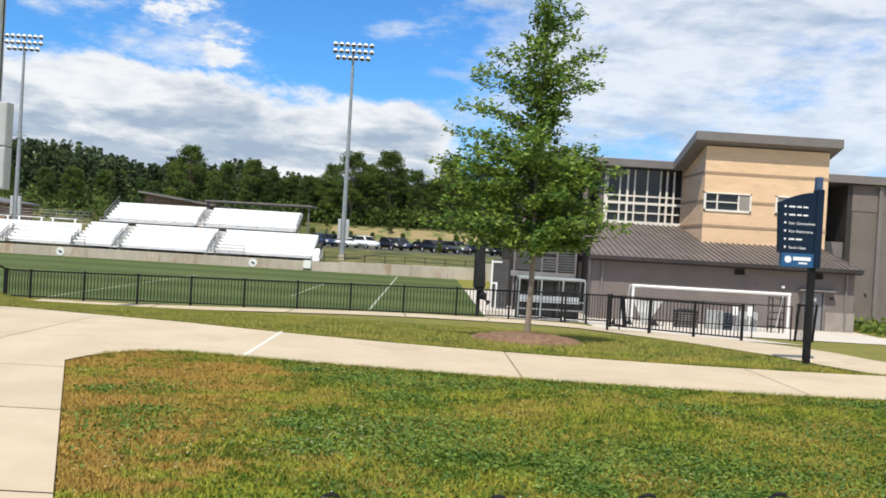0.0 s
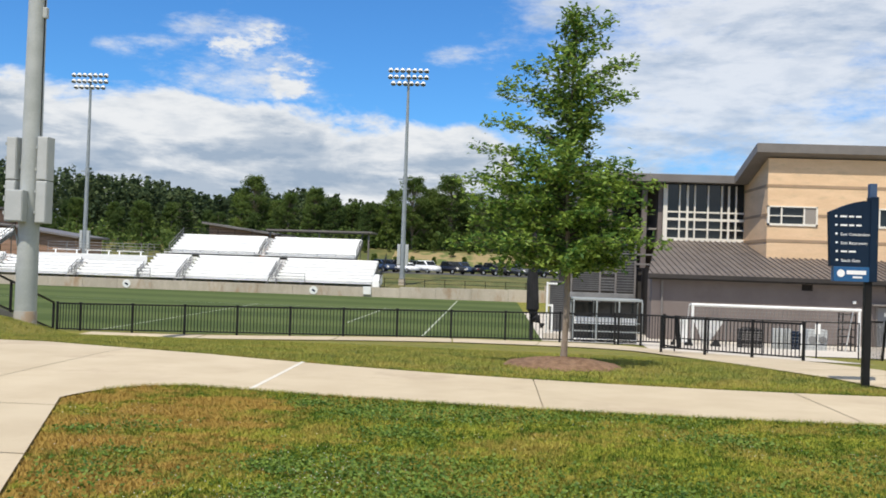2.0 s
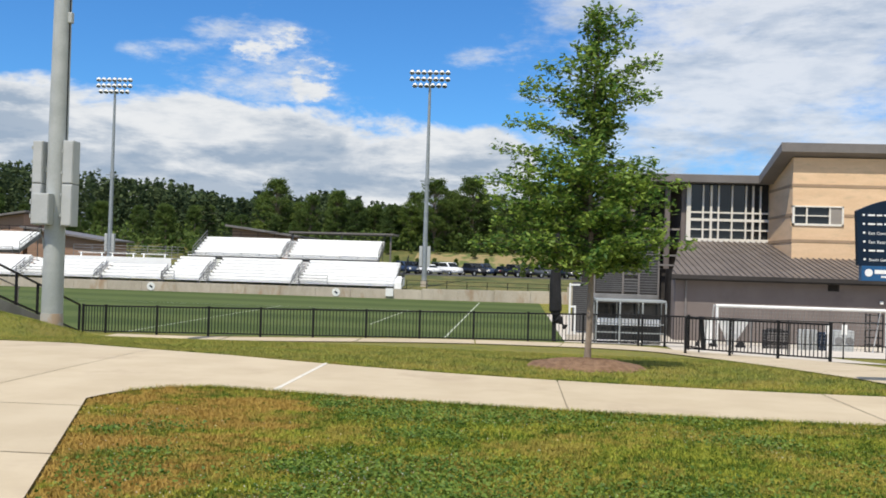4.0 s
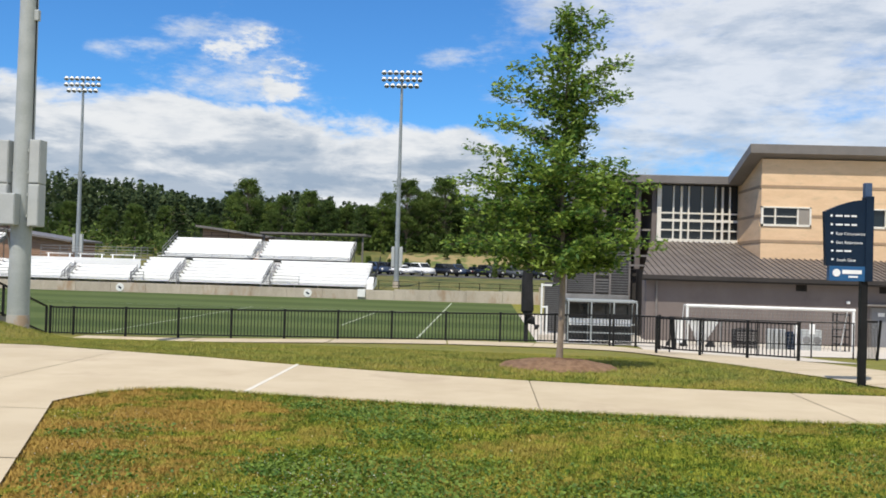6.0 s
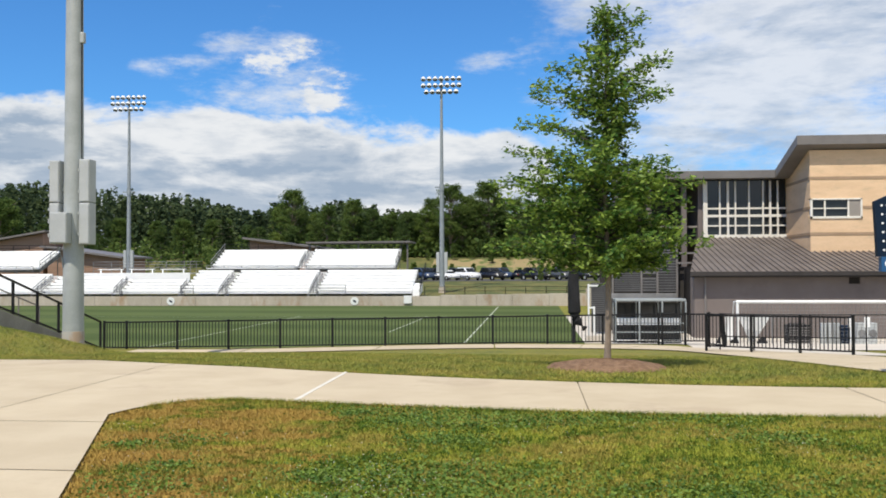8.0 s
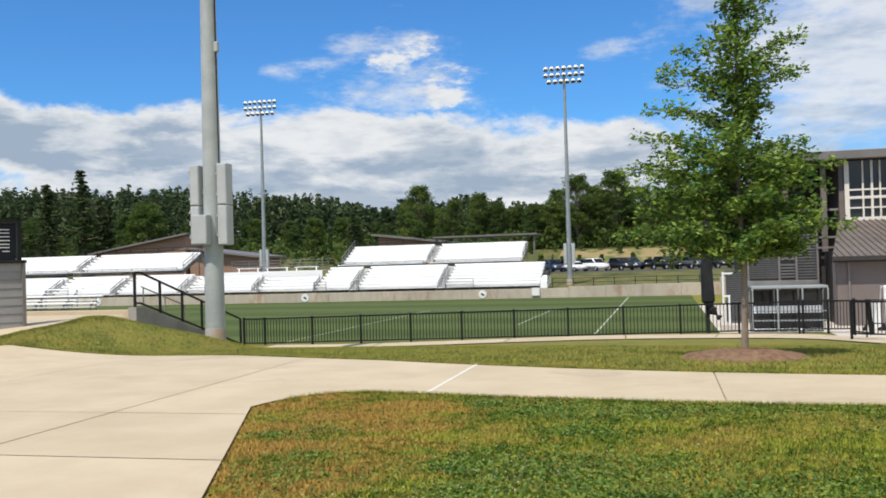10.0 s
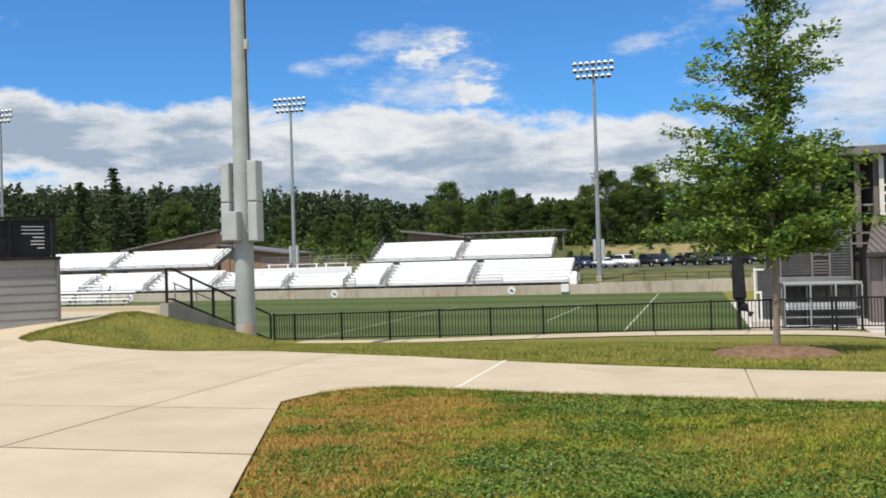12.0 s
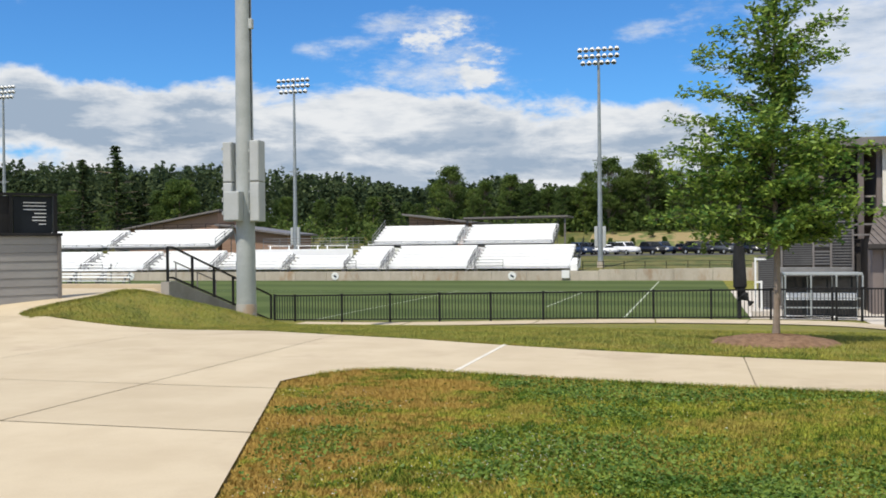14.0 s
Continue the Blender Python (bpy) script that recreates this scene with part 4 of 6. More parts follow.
def car(x, y, turn, paint, tall):
    """A parked car: body with wheel arches, glasshouse, panes, wheels, lamps."""
    label = f"{paint} parked {'sport utility car' if tall else 'saloon car'} on the asphalt"
    c = thing("car", (0, 0, 0), label, "car", "parked cars")
    h = 0.28 if tall else 0.0
    low = [(-2.25, 0.35), (-2.28, 0.62), (-2.1, 0.86 + h * 0.5), (-1.2, 0.95 + h * 0.6), (2.0, 0.98 + h * 0.6), (2.25, 0.85 + h * 0.4), (2.27, 0.42), (1.85, 0.3), (-1.85, 0.3)]
    bm = bmesh.new()
    prism(bm, low, -0.88, 0.88)
    bmesh.ops.bevel(bm, geom=[e for e in bm.edges if abs(e.verts[0].co.y - e.verts[1].co.y) < 0.01], offset=0.09, segments=2, affect="EDGES")
    part("body", bm, PAINTS[paint], c, smooth=True)
    z0, z1 = 0.93 + h * 0.6, 1.42 + h * 1.2
    roof_back = 2.0 if tall else 1.5
    top = [(-1.15, z0), (-0.35, z1), (roof_back - 0.45, z1), (roof_back, z0)]
    bm = bmesh.new()
    prism(bm, top, -0.78, 0.78)
    bmesh.ops.bevel(bm, geom=list(bm.edges), offset=0.07, segments=2, affect="EDGES")
    part("cabin", bm, PAINTS[paint], c, smooth=True)
    for s in (-1, 1):
        bm = bmesh.new()
        prism(bm, [(-0.85, z0 + 0.05), (-0.28, z1 - 0.09), (roof_back - 0.5, z1 - 0.09), (roof_back - 0.16, z0 + 0.05)], s * 0.785 - 0.012, s * 0.785 + 0.012)
        part("side_window", bm, GLASS, c)
    for xa, xb, name in ((-1.1, -0.4, "windscreen"), (roof_back - 0.03, roof_back - 0.42, "rear_window")):
        bm = bmesh.new()
        s = -1 if xa < 0 else 1
        v = [bm.verts.new(p) for p in ((xa + s * 0.03, -0.66, z0 + 0.06), (xa + s * 0.03, 0.66, z0 + 0.06), (xb + s * 0.035, 0.62, z1 - 0.07), (xb + s * 0.035, -0.62, z1 - 0.07))]
        bm.faces.new(v)
        bmesh.ops.solidify(bm, geom=bm.faces[:], thickness=0.012)
        part(name, bm, GLASS, c)
    for xw in (-1.4, 1.4):
        for s in (-1, 1):
            bm = bmesh.new()
            tube(bm, [(xw, s * 0.70, 0.33), (xw, s * 0.74, 0.33), (xw, s * 0.90, 0.33), (xw, s * 0.92, 0.33)], [0.29, 0.33, 0.33, 0.28], 16)
            w = part("tyre", bm, TYRE, c)
            bm = bmesh.new()
            tube(bm, [(xw, s * 0.915, 0.33), (xw, s * 0.935, 0.33)], [0.21, 0.18], 12)
            part("rim", bm, GALV, w)
    for s in (-1, 1):
        bm = bmesh.new()
        box(bm, -2.29, -2.16, s * 0.62 - 0.16, s * 0.62 + 0.16, 0.64, 0.78, 0.02)
        part("headlight", bm, WHITE, c)
        bm = bmesh.new()
        box(bm, 2.16, 2.285, s * 0.68 - 0.1, s * 0.68 + 0.1, 0.66, 0.84, 0.02)
        part("tail_lamp", bm, PAINTS["red"], c)
    c.matrix_basis = Matrix.Translation((x, y, float(ter(x, y)) + 0.03)) @ Matrix.Rotation(turn, 4, "Z")
    return c


rnd = random.Random(4)
made_cars = {}
for i in range(17):
    for row, y in enumerate((128.5, 135.5)):
        x = -21.5 + i * 3.15 + row * 1.3 + rnd.uniform(-0.2, 0.2)
        paint = rnd.choice(["white", "black", "dark grey", "dark grey", "black", "blue", "dark grey", "black"]) if not (row == 0 and i == 4) else "white"
        tall = rnd.random() < 0.55 or (row == 0 and i == 4)
        turn = (math.pi / 2 + 0.62) * (1 if rnd.random() < 0.7 else -1) + rnd.uniform(-0.05, 0.05)
        if rnd.random() < 0.12:
            continue
        m = Matrix.Translation((x, y, float(ter(x, y)) + 0.03)) @ Matrix.Rotation(turn, 4, "Z")
        if (paint, tall) in made_cars:
            copy_thing(made_cars[(paint, tall)], m)
        else:
            made_cars[(paint, tall)] = car(x, y, turn, paint, tall)

# ---------------- woods ----------------
rng = np.random.default_rng(7)


def leaf_cards(centres, size, tilt=0.9, up=0.0, broad=0.55):
    """Small pointed leaf clumps, four corners each, turned at random, at the given places."""
    n = len(centres)
    a = rng.normal(size=(n, 3))
    a[:, 2] *= tilt
    a /= np.linalg.norm(a, axis=1, keepdims=True)
    b = np.cross(a, rng.normal(size=(n, 3)) + np.array([0, 0, up]))
    b /= np.linalg.norm(b, axis=1, keepdims=True)
    s = (size * rng.uniform(0.6, 1.3, n))[:, None]
    v = np.stack([centres - a * s, centres + b * s * broad, centres + a * s, centres - b * s * broad], 1).reshape(-1, 3)
    return v, np.arange(4 * n).reshape(n, 4)


def crown_points(height, low, width, lobes, per_lobe, conical=0.0):
    """Places for leaves on many lobes round a stem, with gaps between them."""
    pts = []
    for _ in range(lobes):
        h = rng.uniform(low, 1.0)
        k = (h - low) / (1 - low)
        w = width * ((1 - k) ** 0.8 * conical + (1 - conical) * (0.45 + 0.55 * math.sin(math.pi * min(1, 0.25 + 0.75 * k))))
        ang, rad = rng.uniform(0, math.tau), w * math.sqrt(rng.uniform(0.05, 1))
        c = np.array([rad * math.cos(ang), rad * math.sin(ang), h * height])
        d = rng.normal(size=(per_lobe, 3))
        d /= np.linalg.norm(d, axis=1, keepdims=True)
        r = width * rng.uniform(0.22, 0.40) * (0.42 if conical else 1)
        pts.append(c + d * r * rng.uniform(0.55, 1.05, per_lobe)[:, None] * np.array([1, 1, 0.75]))
    return np.concatenate(pts)


def wood_tree(kind, height):
    pine = kind == 3
    t = thing("pine_tree" if pine else "tree", (0, 0, 0), "dark pine rising above the wood's edge" if pine else "broad-leaved tree at the edge of the wood in full leaf", "tree", "pines" if pine else "trees of the wood")
    bm = bmesh.new()
    lean = rng.uniform(-0.3, 0.3, 2)
    tube(bm, [(0, 0, -0.5), (lean[0] * 0.3, lean[1] * 0.3, height * 0.35), (lean[0], lean[1], height * 0.92)], [height * 0.018 + 0.06, height * 0.013 + 0.04, 0.04], 7)
    for _ in range(9):
        h = rng.uniform(0.3, 0.85) * height
        a = rng.uniform(0, math.tau)
        l = height * rng.uniform(0.12, 0.22)
        tube(bm, [(0, 0, h), (math.cos(a) * l, math.sin(a) * l, h + l * (0.1 if pine else 0.6))], [0.07, 0.02], 5, cap=False)
    part("trunk", bm, BARK, t)
    if pine:
        # ragged layers of drooping boughs
        pts = []
        for h in np.arange(0.14, 1.0, 0.030):
            for _ in range(6):
                a = rng.uniform(0, math.tau)
                l = (height * 0.23 * (1 - h) ** 0.62 + 0.25) * rng.uniform(0.3, 1.15)
                k = rng.uniform(0.08, 1.0, 26)[:, None]
                tip = np.array([math.cos(a) * l, math.sin(a) * l, -0.16 * l])
                pts.append(np.array([lean[0] * h, lean[1] * h, h * height]) + k * tip + rng.normal(size=(26, 3)) * np.array([0.17, 0.17, 0.09]))
        v, f = leaf_cards(np.concatenate(pts), 0.23, 0.3, 0.8)
    else:
        pts = crown_points(height, 0.14, height * 0.24, 74, 135)
        v, f = leaf_cards(pts, 0.19, 0.8, 0.6)
    part("crown", mesh_np("crown", v, f), WOODS[kind], t)
    return t


variants = [wood_tree(k, h) for k, h in ((0, 11.0), (1, 12.5), (2, 9.0), (0, 13.0), (1, 10.0), (3, 13.0), (3, 15.0), (2, 12.0))]


def tall_tree(kind, height, seed_lobes):
    """A tall forest-edge tree: a bare lower stem, steep limbs, and an open crown of separate tufts."""
    t = thing("tree", (0, 0, 0), "tall open-crowned tree standing at the edge of the wood", "tree", "trees of the wood")
    bm = bmesh.new()
    tube(bm, [(0, 0, -0.5), (0.2, 0.1, height * 0.4), (0.1, -0.1, height * 0.93)], [height * 0.017 + 0.07, height * 0.012 + 0.05, 0.04], 7)
    pts = []
    for _ in range(seed_lobes):
        h = 0.20 + 0.78 * rng.uniform(0, 1) ** 0.8
        w = height * 0.20 * (0.35 + 0.65 * math.sin(math.pi * min(1.0, 0.15 + 0.80 * h)))
        a, rad = rng.uniform(0, math.tau), w * math.sqrt(rng.uniform(0.05, 1))
        c = Vector((rad * math.cos(a), rad * math.sin(a), h * height))
        tube(bm, [(0.15, 0, max(0.12, h - 0.16) * height), c], [0.06, 0.015], 4, cap=False)
        d = rng.normal(size=(100, 3))
        d /= np.linalg.norm(d, axis=1, keepdims=True)
        pts.append(np.array(c) + d * rng.uniform(0.5, 1.2) * rng.uniform(0.2, 1.15, 100)[:, None] * np.array([1.15, 1.15, 0.7]))
    part("trunk", bm, BARK, t)
    v, f = leaf_cards(np.concatenate(pts), 0.17, 0.7, 0.7)
    part("crown", mesh_np("crown", v, f), WOODS[kind], t)
    t["planted"] = False
    return t


tall_trees = [tall_tree(k, h, n) for k, h, n in ((1, 13.5, 120), (0, 12.6, 130), (1, 14.2, 110), (2, 13.0, 115))]


def plant(v, x, y, s):
    m = Matrix.Translation((x, y, float(ter(x, y)))) @ Matrix.Rotation(rng.uniform(0, math.tau), 4, "Z") @ Matrix.Diagonal((s * rng.uniform(0.9, 1.12), s * rng.uniform(0.9, 1.12), s, 1))
    if v.get("planted"):
        return copy_thing(v, m)
    v["planted"] = True
    v.matrix_basis = m
    return v


for v in variants:
    v["planted"] = False
# tall broad-leaved trees beyond the car park
for i in range(58):
    x = -47 + i * 1.5 + rng.uniform(-1.2, 1.2)
    plant(tall_trees[int(rng.integers(0, 4))], x, 166 + rng.uniform(-3, 10), rng.uniform(0.76, 1.06) * float(np.interp(x, [-46, -38, -9, 2], [0.78, 0.98, 1.06, 1.04])))
for i in range(26):
    x = -48 + i * 3.4 + rng.uniform(-1.6, 1.6)
    plant(variants[int(rng.choice([2, 4, 7, 2]))], x, 159 + rng.uniform(-2, 3), rng.uniform(0.30, 0.58))
# small trees on the car park's edge
for x, y, s in ((-18.5, 118.5, 0.42), (-4.5, 147, 0.62), (4.0, 146, 0.7), (9.5, 118.5, 0.45), (14, 140, 0.8), (-11, 147, 0.4), (1, 118.0, 0.36), (20, 125, 0.8), (-15.5, 147, 0.55), (-19, 148, 0.62), (-13, 150, 0.5), (-24, 147.5, 0.6), (-30, 148, 0.66), (-7.5, 148, 0.36), (-2.0, 147, 0.42), (1.5, 149, 0.5), (6.5, 148, 0.55), (10, 147, 0.6), (-9.5, 150, 0.5)):
    plant(variants[2], x, y, s)
# the long wood to the left, lower, with pines standing out
for i in range(44):
    x = -168 + i * 2.95 + rng.uniform(-1.5, 1.5)
    plant(variants[int(rng.choice([0, 1, 4, 3, 0, 5, 2]))], x, 158 + rng.uniform(-4, 12), rng.uniform(0.60, 0.72) if x > -92 else rng.uniform(0.78, 0.98))
for x, s in ((-130, 1.2), (-126, 1.0), (-111.6, 1.12), (-104, 1.27), (-100.5, 1.02), (-137, 1.05), (-118, 0.9)):
    plant(variants[6 if s > 1.1 else 5], x, 152 + rng.uniform(-1, 2), s * 0.94)
plant(variants[1], -92, 153, 1.22)
plant(variants[4], -86, 154, 1.2)
plant(variants[0], -97, 154, 1.12)
# woods behind, too many to count
# narrow crowns packed on the rising ground, their tips making an even, toothed skyline
tx, ty = rng.uniform(-235, 95, 2000), rng.uniform(176, 214, 2000)
ridge = np.interp(tx, [-170, -120, -98, -76, -62, 0], [16.4, 14.8, 13.4, 11.0, 9.4, 8.4]) + 0.5 * np.sin(tx * 0.11) + 1.2 * np.sin(tx * 0.31 + np.sin(tx * 0.13) * 2) + rng.uniform(-1.8, 1.0, 2000)
pick = np.repeat(np.arange(2000), 84)
k = rng.uniform(0.12, 1.0, pick.size) ** 0.8
ang, rad = rng.uniform(0, math.tau, pick.size), (0.25 + 1.9 * (1 - k) ** 0.7) * np.sqrt(rng.uniform(0.1, 1, pick.size))
pts = np.stack([tx[pick] + rad * np.cos(ang), ty[pick] + rad * np.sin(ang), ter(tx[pick], ty[pick]) + k * ridge[pick]], -1)
v, f = leaf_cards(pts, 0.56, 0.6, 0.7)
tagged(part("woods", mesh_np("woods", v, f), WOODS[4]), "dense dark green wood on the rising ground", "woods", kind="stuff")

# undergrowth hiding the trunks' feet
xs = rng.uniform(-190, 60, 3200)
ys = rng.uniform(153, 172, 3200)
ys = np.where(xs > -28, np.maximum(ys, 164), ys)
cs = np.stack([xs, ys, ter(xs, ys) + rng.uniform(0.1, 2.6, 3200)], -1)
v, f = leaf_cards((cs[:, None, :] + rng.normal(size=(3200, 10, 3)) * 0.6).reshape(-1, 3), 0.42)
tagged(part("undergrowth", mesh_np("undergrowth", v, f), WOODS[1]), "tangled green undergrowth at the wood's foot", "bushes", kind="stuff")

# ---------------- the clubhouse ----------------
club = thing("clubhouse", (16, 55, -2.0), "modern clubhouse of tan brick and grey block under angled metal roofs", "building")


def wall_with_holes(name, x0, x1, z0, z1, y0, y1, holes, mat, parent):
    """A wall along x with rectangular openings right through it."""
    bm = bmesh.new()
    cuts = sorted({x0, x1, *[h[0] for h in holes], *[h[1] for h in holes]})
    for a, b in zip(cuts, cuts[1:]):
        inside = [h for h in holes if h[0] <= a and b <= h[1]]
        z = z0
        for h in sorted(inside, key=lambda q: q[2]):
            if h[2] > z:
                box(bm, a, b, y0, y1, z, h[2])
            z = h[3]
        if z < z1:
            box(bm, a, b, y0, y1, z, z1)
    bmesh.ops.remove_doubles(bm, verts=bm.verts, dist=0.0005)
    return part(name, bm, mat, parent)


# lower grey wing
wall_with_holes("front_wall", 8.5, 23.05, -2.1, 1.42, 50.0, 50.25, [(20.3, 21.35, -2.1, 0.13), (16.35, 16.93, 0.86, 1.2), (20.68, 21.28, 0.86, 1.2)], STUCCO, club)
bm = bmesh.new(); box(bm, 8.5, 8.75, 50.25, 51.3, -2.1, 1.4); part("side_wall", bm, STUCCO, club)
# the open porch's shade is painted on this wall
bm = bmesh.new(); box(bm, 8.62, 8.75, 51.3, 60, -2.1, 1.8); part("side_wall", bm, SHADEBROWN, club, "side of the open entrance, coloured dark as its shade")
bm = bmesh.new(); box(bm, 22.8, 23.05, 50.25, 60, -2.1, 1.8); part("side_wall", bm, STUCCO, club)
bm = bmesh.new(); box(bm, 21.5, 23.12, 49.93, 49.998, -2.1, -0.92, 0.01); part("stone_base", bm, STONE, club, "paler stone base course")
bm = bmesh.new(); box(bm, 20.32, 21.33, 50.05, 50.11, -1.97, 0.11, 0.008); door = part("door", bm, surface("grey_door", (0.19, 0.195, 0.21), (0.215, 0.22, 0.235), 1.5, 30, 0.5), club, "grey steel door")
bm = bmesh.new(); box(bm, 20.42, 20.5, 50.0, 50.05, -0.98, -0.88, 0.006); part("door_handle", bm, GALV, door)
bm = bmesh.new(); box(bm, 20.66, 21.0, 50.04, 50.048, -0.36, -0.16); part("door_notice", bm, WHITE, door)
for dx in (20.2, 21.35):
    bm = bmesh.new(); box(bm, dx, dx + 0.1, 49.97, 50.12, -1.97, 0.13); part("door_frame", bm, FASCIA, club)
bm = bmesh.new(); box(bm, 19.9, 21.9, 49.6, 50.0, 0.20, 0.28); part("door_hood", bm, FASCIA, club)
for x0 in (16.35, 20.68):
    for k in range(4):
        bm = bmesh.new(); box(bm, x0, x0 + 0.58, 50.04, 50.12, 0.87 + k * 0.085, 0.92 + k * 0.085); part("vent_slat", bm, DARK, club)
for x in (9.05, 22.58):
    bm = bmesh.new(); box(bm, x - 0.05, x + 0.05, 49.9, 49.99, -2.0, 1.35, 0.01); part("downpipe", bm, FASCIA, club)
bm = bmesh.new(); box(bm, 18.98, 19.14, 49.85, 49.99, 0.26, 0.42, 0.02); part("wall_lamp", bm, WHITE, club)
bm = bmesh.new(); box(bm, 21.72, 21.9, 49.88, 49.99, -0.2, -0.1, 0.01); part("meter_box", bm, DARK, club)
bm = bmesh.new(); box(bm, 8.2, 23.25, 49.35, 49.5, 1.30, 1.52, 0.01); part("gutter", bm, GUTTER, club)
# soffit coloured near-black as the shadow under the eave
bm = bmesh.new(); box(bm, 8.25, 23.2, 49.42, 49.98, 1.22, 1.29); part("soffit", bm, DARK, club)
# its lean-to roof with standing seams
RY0, RY1, RZ0, RS = 49.4, 60.0, 1.50, 0.2


def roof_z(y):
    return RZ0 + (y - RY0) * RS


bm = bmesh.new()
outline = [(8.2, RY0), (23.25, RY0), (23.25, RY1), (10.4, RY1)]
lo = [bm.verts.new((x, y, roof_z(y) - 0.12)) for x, y in outline]
hi = [bm.verts.new((x, y, roof_z(y))) for x, y in outline]
bm.faces.new(hi), bm.faces.new(list(reversed(lo)))
for i in range(4):
    bm.faces.new((lo[i], lo[(i + 1) % 4], hi[(i + 1) % 4], hi[i]))
low_roof = part("lean_to_roof", bm, ROOF, club, "brown-grey standing seam metal roof")
for k in range(45):
    x = 8.45 + k * 0.333
    ye = 60.0 if x > 10.4 else RY0 + (x - 8.2) / 2.2 * 10.6
    if 15.9 < x < 23.2:
        ye = 55.0
    bm = bmesh.new()
    bar(bm, (x, RY0 + 0.02, RZ0 + 0.03), (x, ye, roof_z(ye) + 0.03), 0.045, 0.09)
    part("seam", bm, ROOF, low_roof)
bm = bmesh.new()
prism_x(bm, [(50.0, 1.3), (50.0, 1.4), (60.0, 3.4), (60.0, 1.3)], 22.8, 23.05)
part("gable", bm, STUCCO, club)

# tan brick tower with bands and ribbon windows
TY = 55.0
W1, W2 = (15.9, 18.78, 4.52, 5.68), (20.25, 23.1, 4.52, 5.68)
wall_with_holes("tower_wall", 15.9, 23.4, 1.8, 8.46, TY, TY + 0.3, [W1, W2], BRICK, club)
bm = bmesh.new()
box(bm, 15.9, 16.2, TY + 0.3, 61.0, 1.8, 7.29)
part("tower_side_wall", bm, BRICK, club)
for xa in (15.902, 23.1):
    bm = bmesh.new()
    prism_x(bm, [(TY + 0.3, 7.29), (TY + 0.3, 8.44), (59.15, 7.3)], xa, xa + 0.298)
    part("tower_side_wall", bm, BRICK, club)
bm = bmesh.new(); box(bm, 23.1, 23.4, TY + 0.3, 61, 1.8, 7.29); part("tower_side_wall", bm, BRICK, club)
for z, spans in ((6.86, [(15.87, 23.43)]), (5.16, [(18.82, 20.21)]), (3.66, [(15.87, 23.43)])):
    for a, b in spans:
        bm = bmesh.new()
        box(bm, a, b, TY - 0.025, TY - 0.002, z - 0.09, z + 0.07)
        part("brick_band", bm, BAND, club, "darker brick band")
for z in (6.86, 5.16, 3.66):
    bm = bmesh.new()
    box(bm, 15.872, 15.898, TY - 0.02, 60.9, z - 0.09, z + 0.07)
    part("brick_band", bm, BAND, club, "darker brick band")


def ribbon_window(x0, x1, z0, z1, bars, louvre):
    w = thing_part("window", x0, x1, z0, z1)
    for a, b, c, d in ((x0, x1, z0, z0 + 0.13), (x0, x1, z1 - 0.08, z1), (x0, x0 + 0.12, z0, z1), (x1 - 0.1, x1, z0, z1)):
        bm = bmesh.new(); box(bm, a, b, TY - 0.06, TY + 0.12, c, d, 0.006); part("window_frame", bm, FRAMEWHITE, w)
    for x in bars:
        bm = bmesh.new(); box(bm, x - 0.04, x + 0.04, TY - 0.02, TY + 0.12, z0 + 0.1, z1 - 0.06); part("glazing_bar", bm, FRAMEWHITE, w)
    bm = bmesh.new(); box(bm, min(bars[0], x0 + 0.1), max(bars[-1], x0 + 2.1), TY - 0.015, TY + 0.1, z0 + 0.56, z0 + 0.62); part("glazing_bar", bm, FRAMEWHITE, w)
    bm = bmesh.new(); box(bm, louvre[0], louvre[1], TY + 0.0, TY + 0.05, z0 + 0.13, z1 - 0.08); part("louvre_panel", bm, PALEWALL, w)


def thing_part(name, x0, x1, z0, z1):
    bm = bmesh.new()
    box(bm, x0 + 0.02, x1 - 0.02, TY + 0.10, TY + 0.14, z0 + 0.02, z1 - 0.02)
    return part(name, bm, GLASS, club, "dark ribbon window in a pale frame")


ribbon_window(*W1, (16.72, 18.02), (18.06, 18.68))
ribbon_window(*W2, (21.05, 22.3), (20.36, 21.0))
# roofs with deep fascias
bm = bmesh.new()
prism_x(bm, [(54.4, 8.72), (54.4, 9.24), (59.2, 7.82), (66, 7.82), (66, 7.3), (59.2, 7.3)], 15.05, 23.95)
part("tower_roof", bm, FASCIA, club, "grey metal roof, tilted up at the front")
bm = bmesh.new()
box(bm, 5.5, 15.05, 59.2, 66, 7.3, 7.80, 0.02)
part("low_roof", bm, FASCIA, club)
bm = bmesh.new()
box(bm, 23.95, 31.0, 57.6, 66, 6.95, 7.47, 0.02)
part("low_roof", bm, FASCIA, club)

# tall window wall
bm = bmesh.new()
box(bm, 10.8, 15.9, 60.14, 60.2, 3.7, 7.3)
big = part("window_wall", bm, GLASS, club, "tall gridded window reflecting the sky")
for x, w in ((10.92, 0.26), (11.82, 0.09), (12.32, 0.13), (12.78, 0.09), (13.62, 0.09), (14.48, 0.09), (14.92, 0.12), (15.38, 0.09), (16.05, 0.12)):
    bm = bmesh.new(); box(bm, x - w / 2, x + w / 2, 59.98, 60.14, 3.66, 7.2); part("mullion", bm, FRAMEWHITE, big)
for z, w in ((3.72, 0.2), (4.38, 0.09), (5.0, 0.16), (5.47, 0.10)):
    bm = bmesh.new(); box(bm, 10.8, 16.1, 59.99, 60.13, z - w / 2, z + w / 2); part("transom", bm, FRAMEWHITE, big)
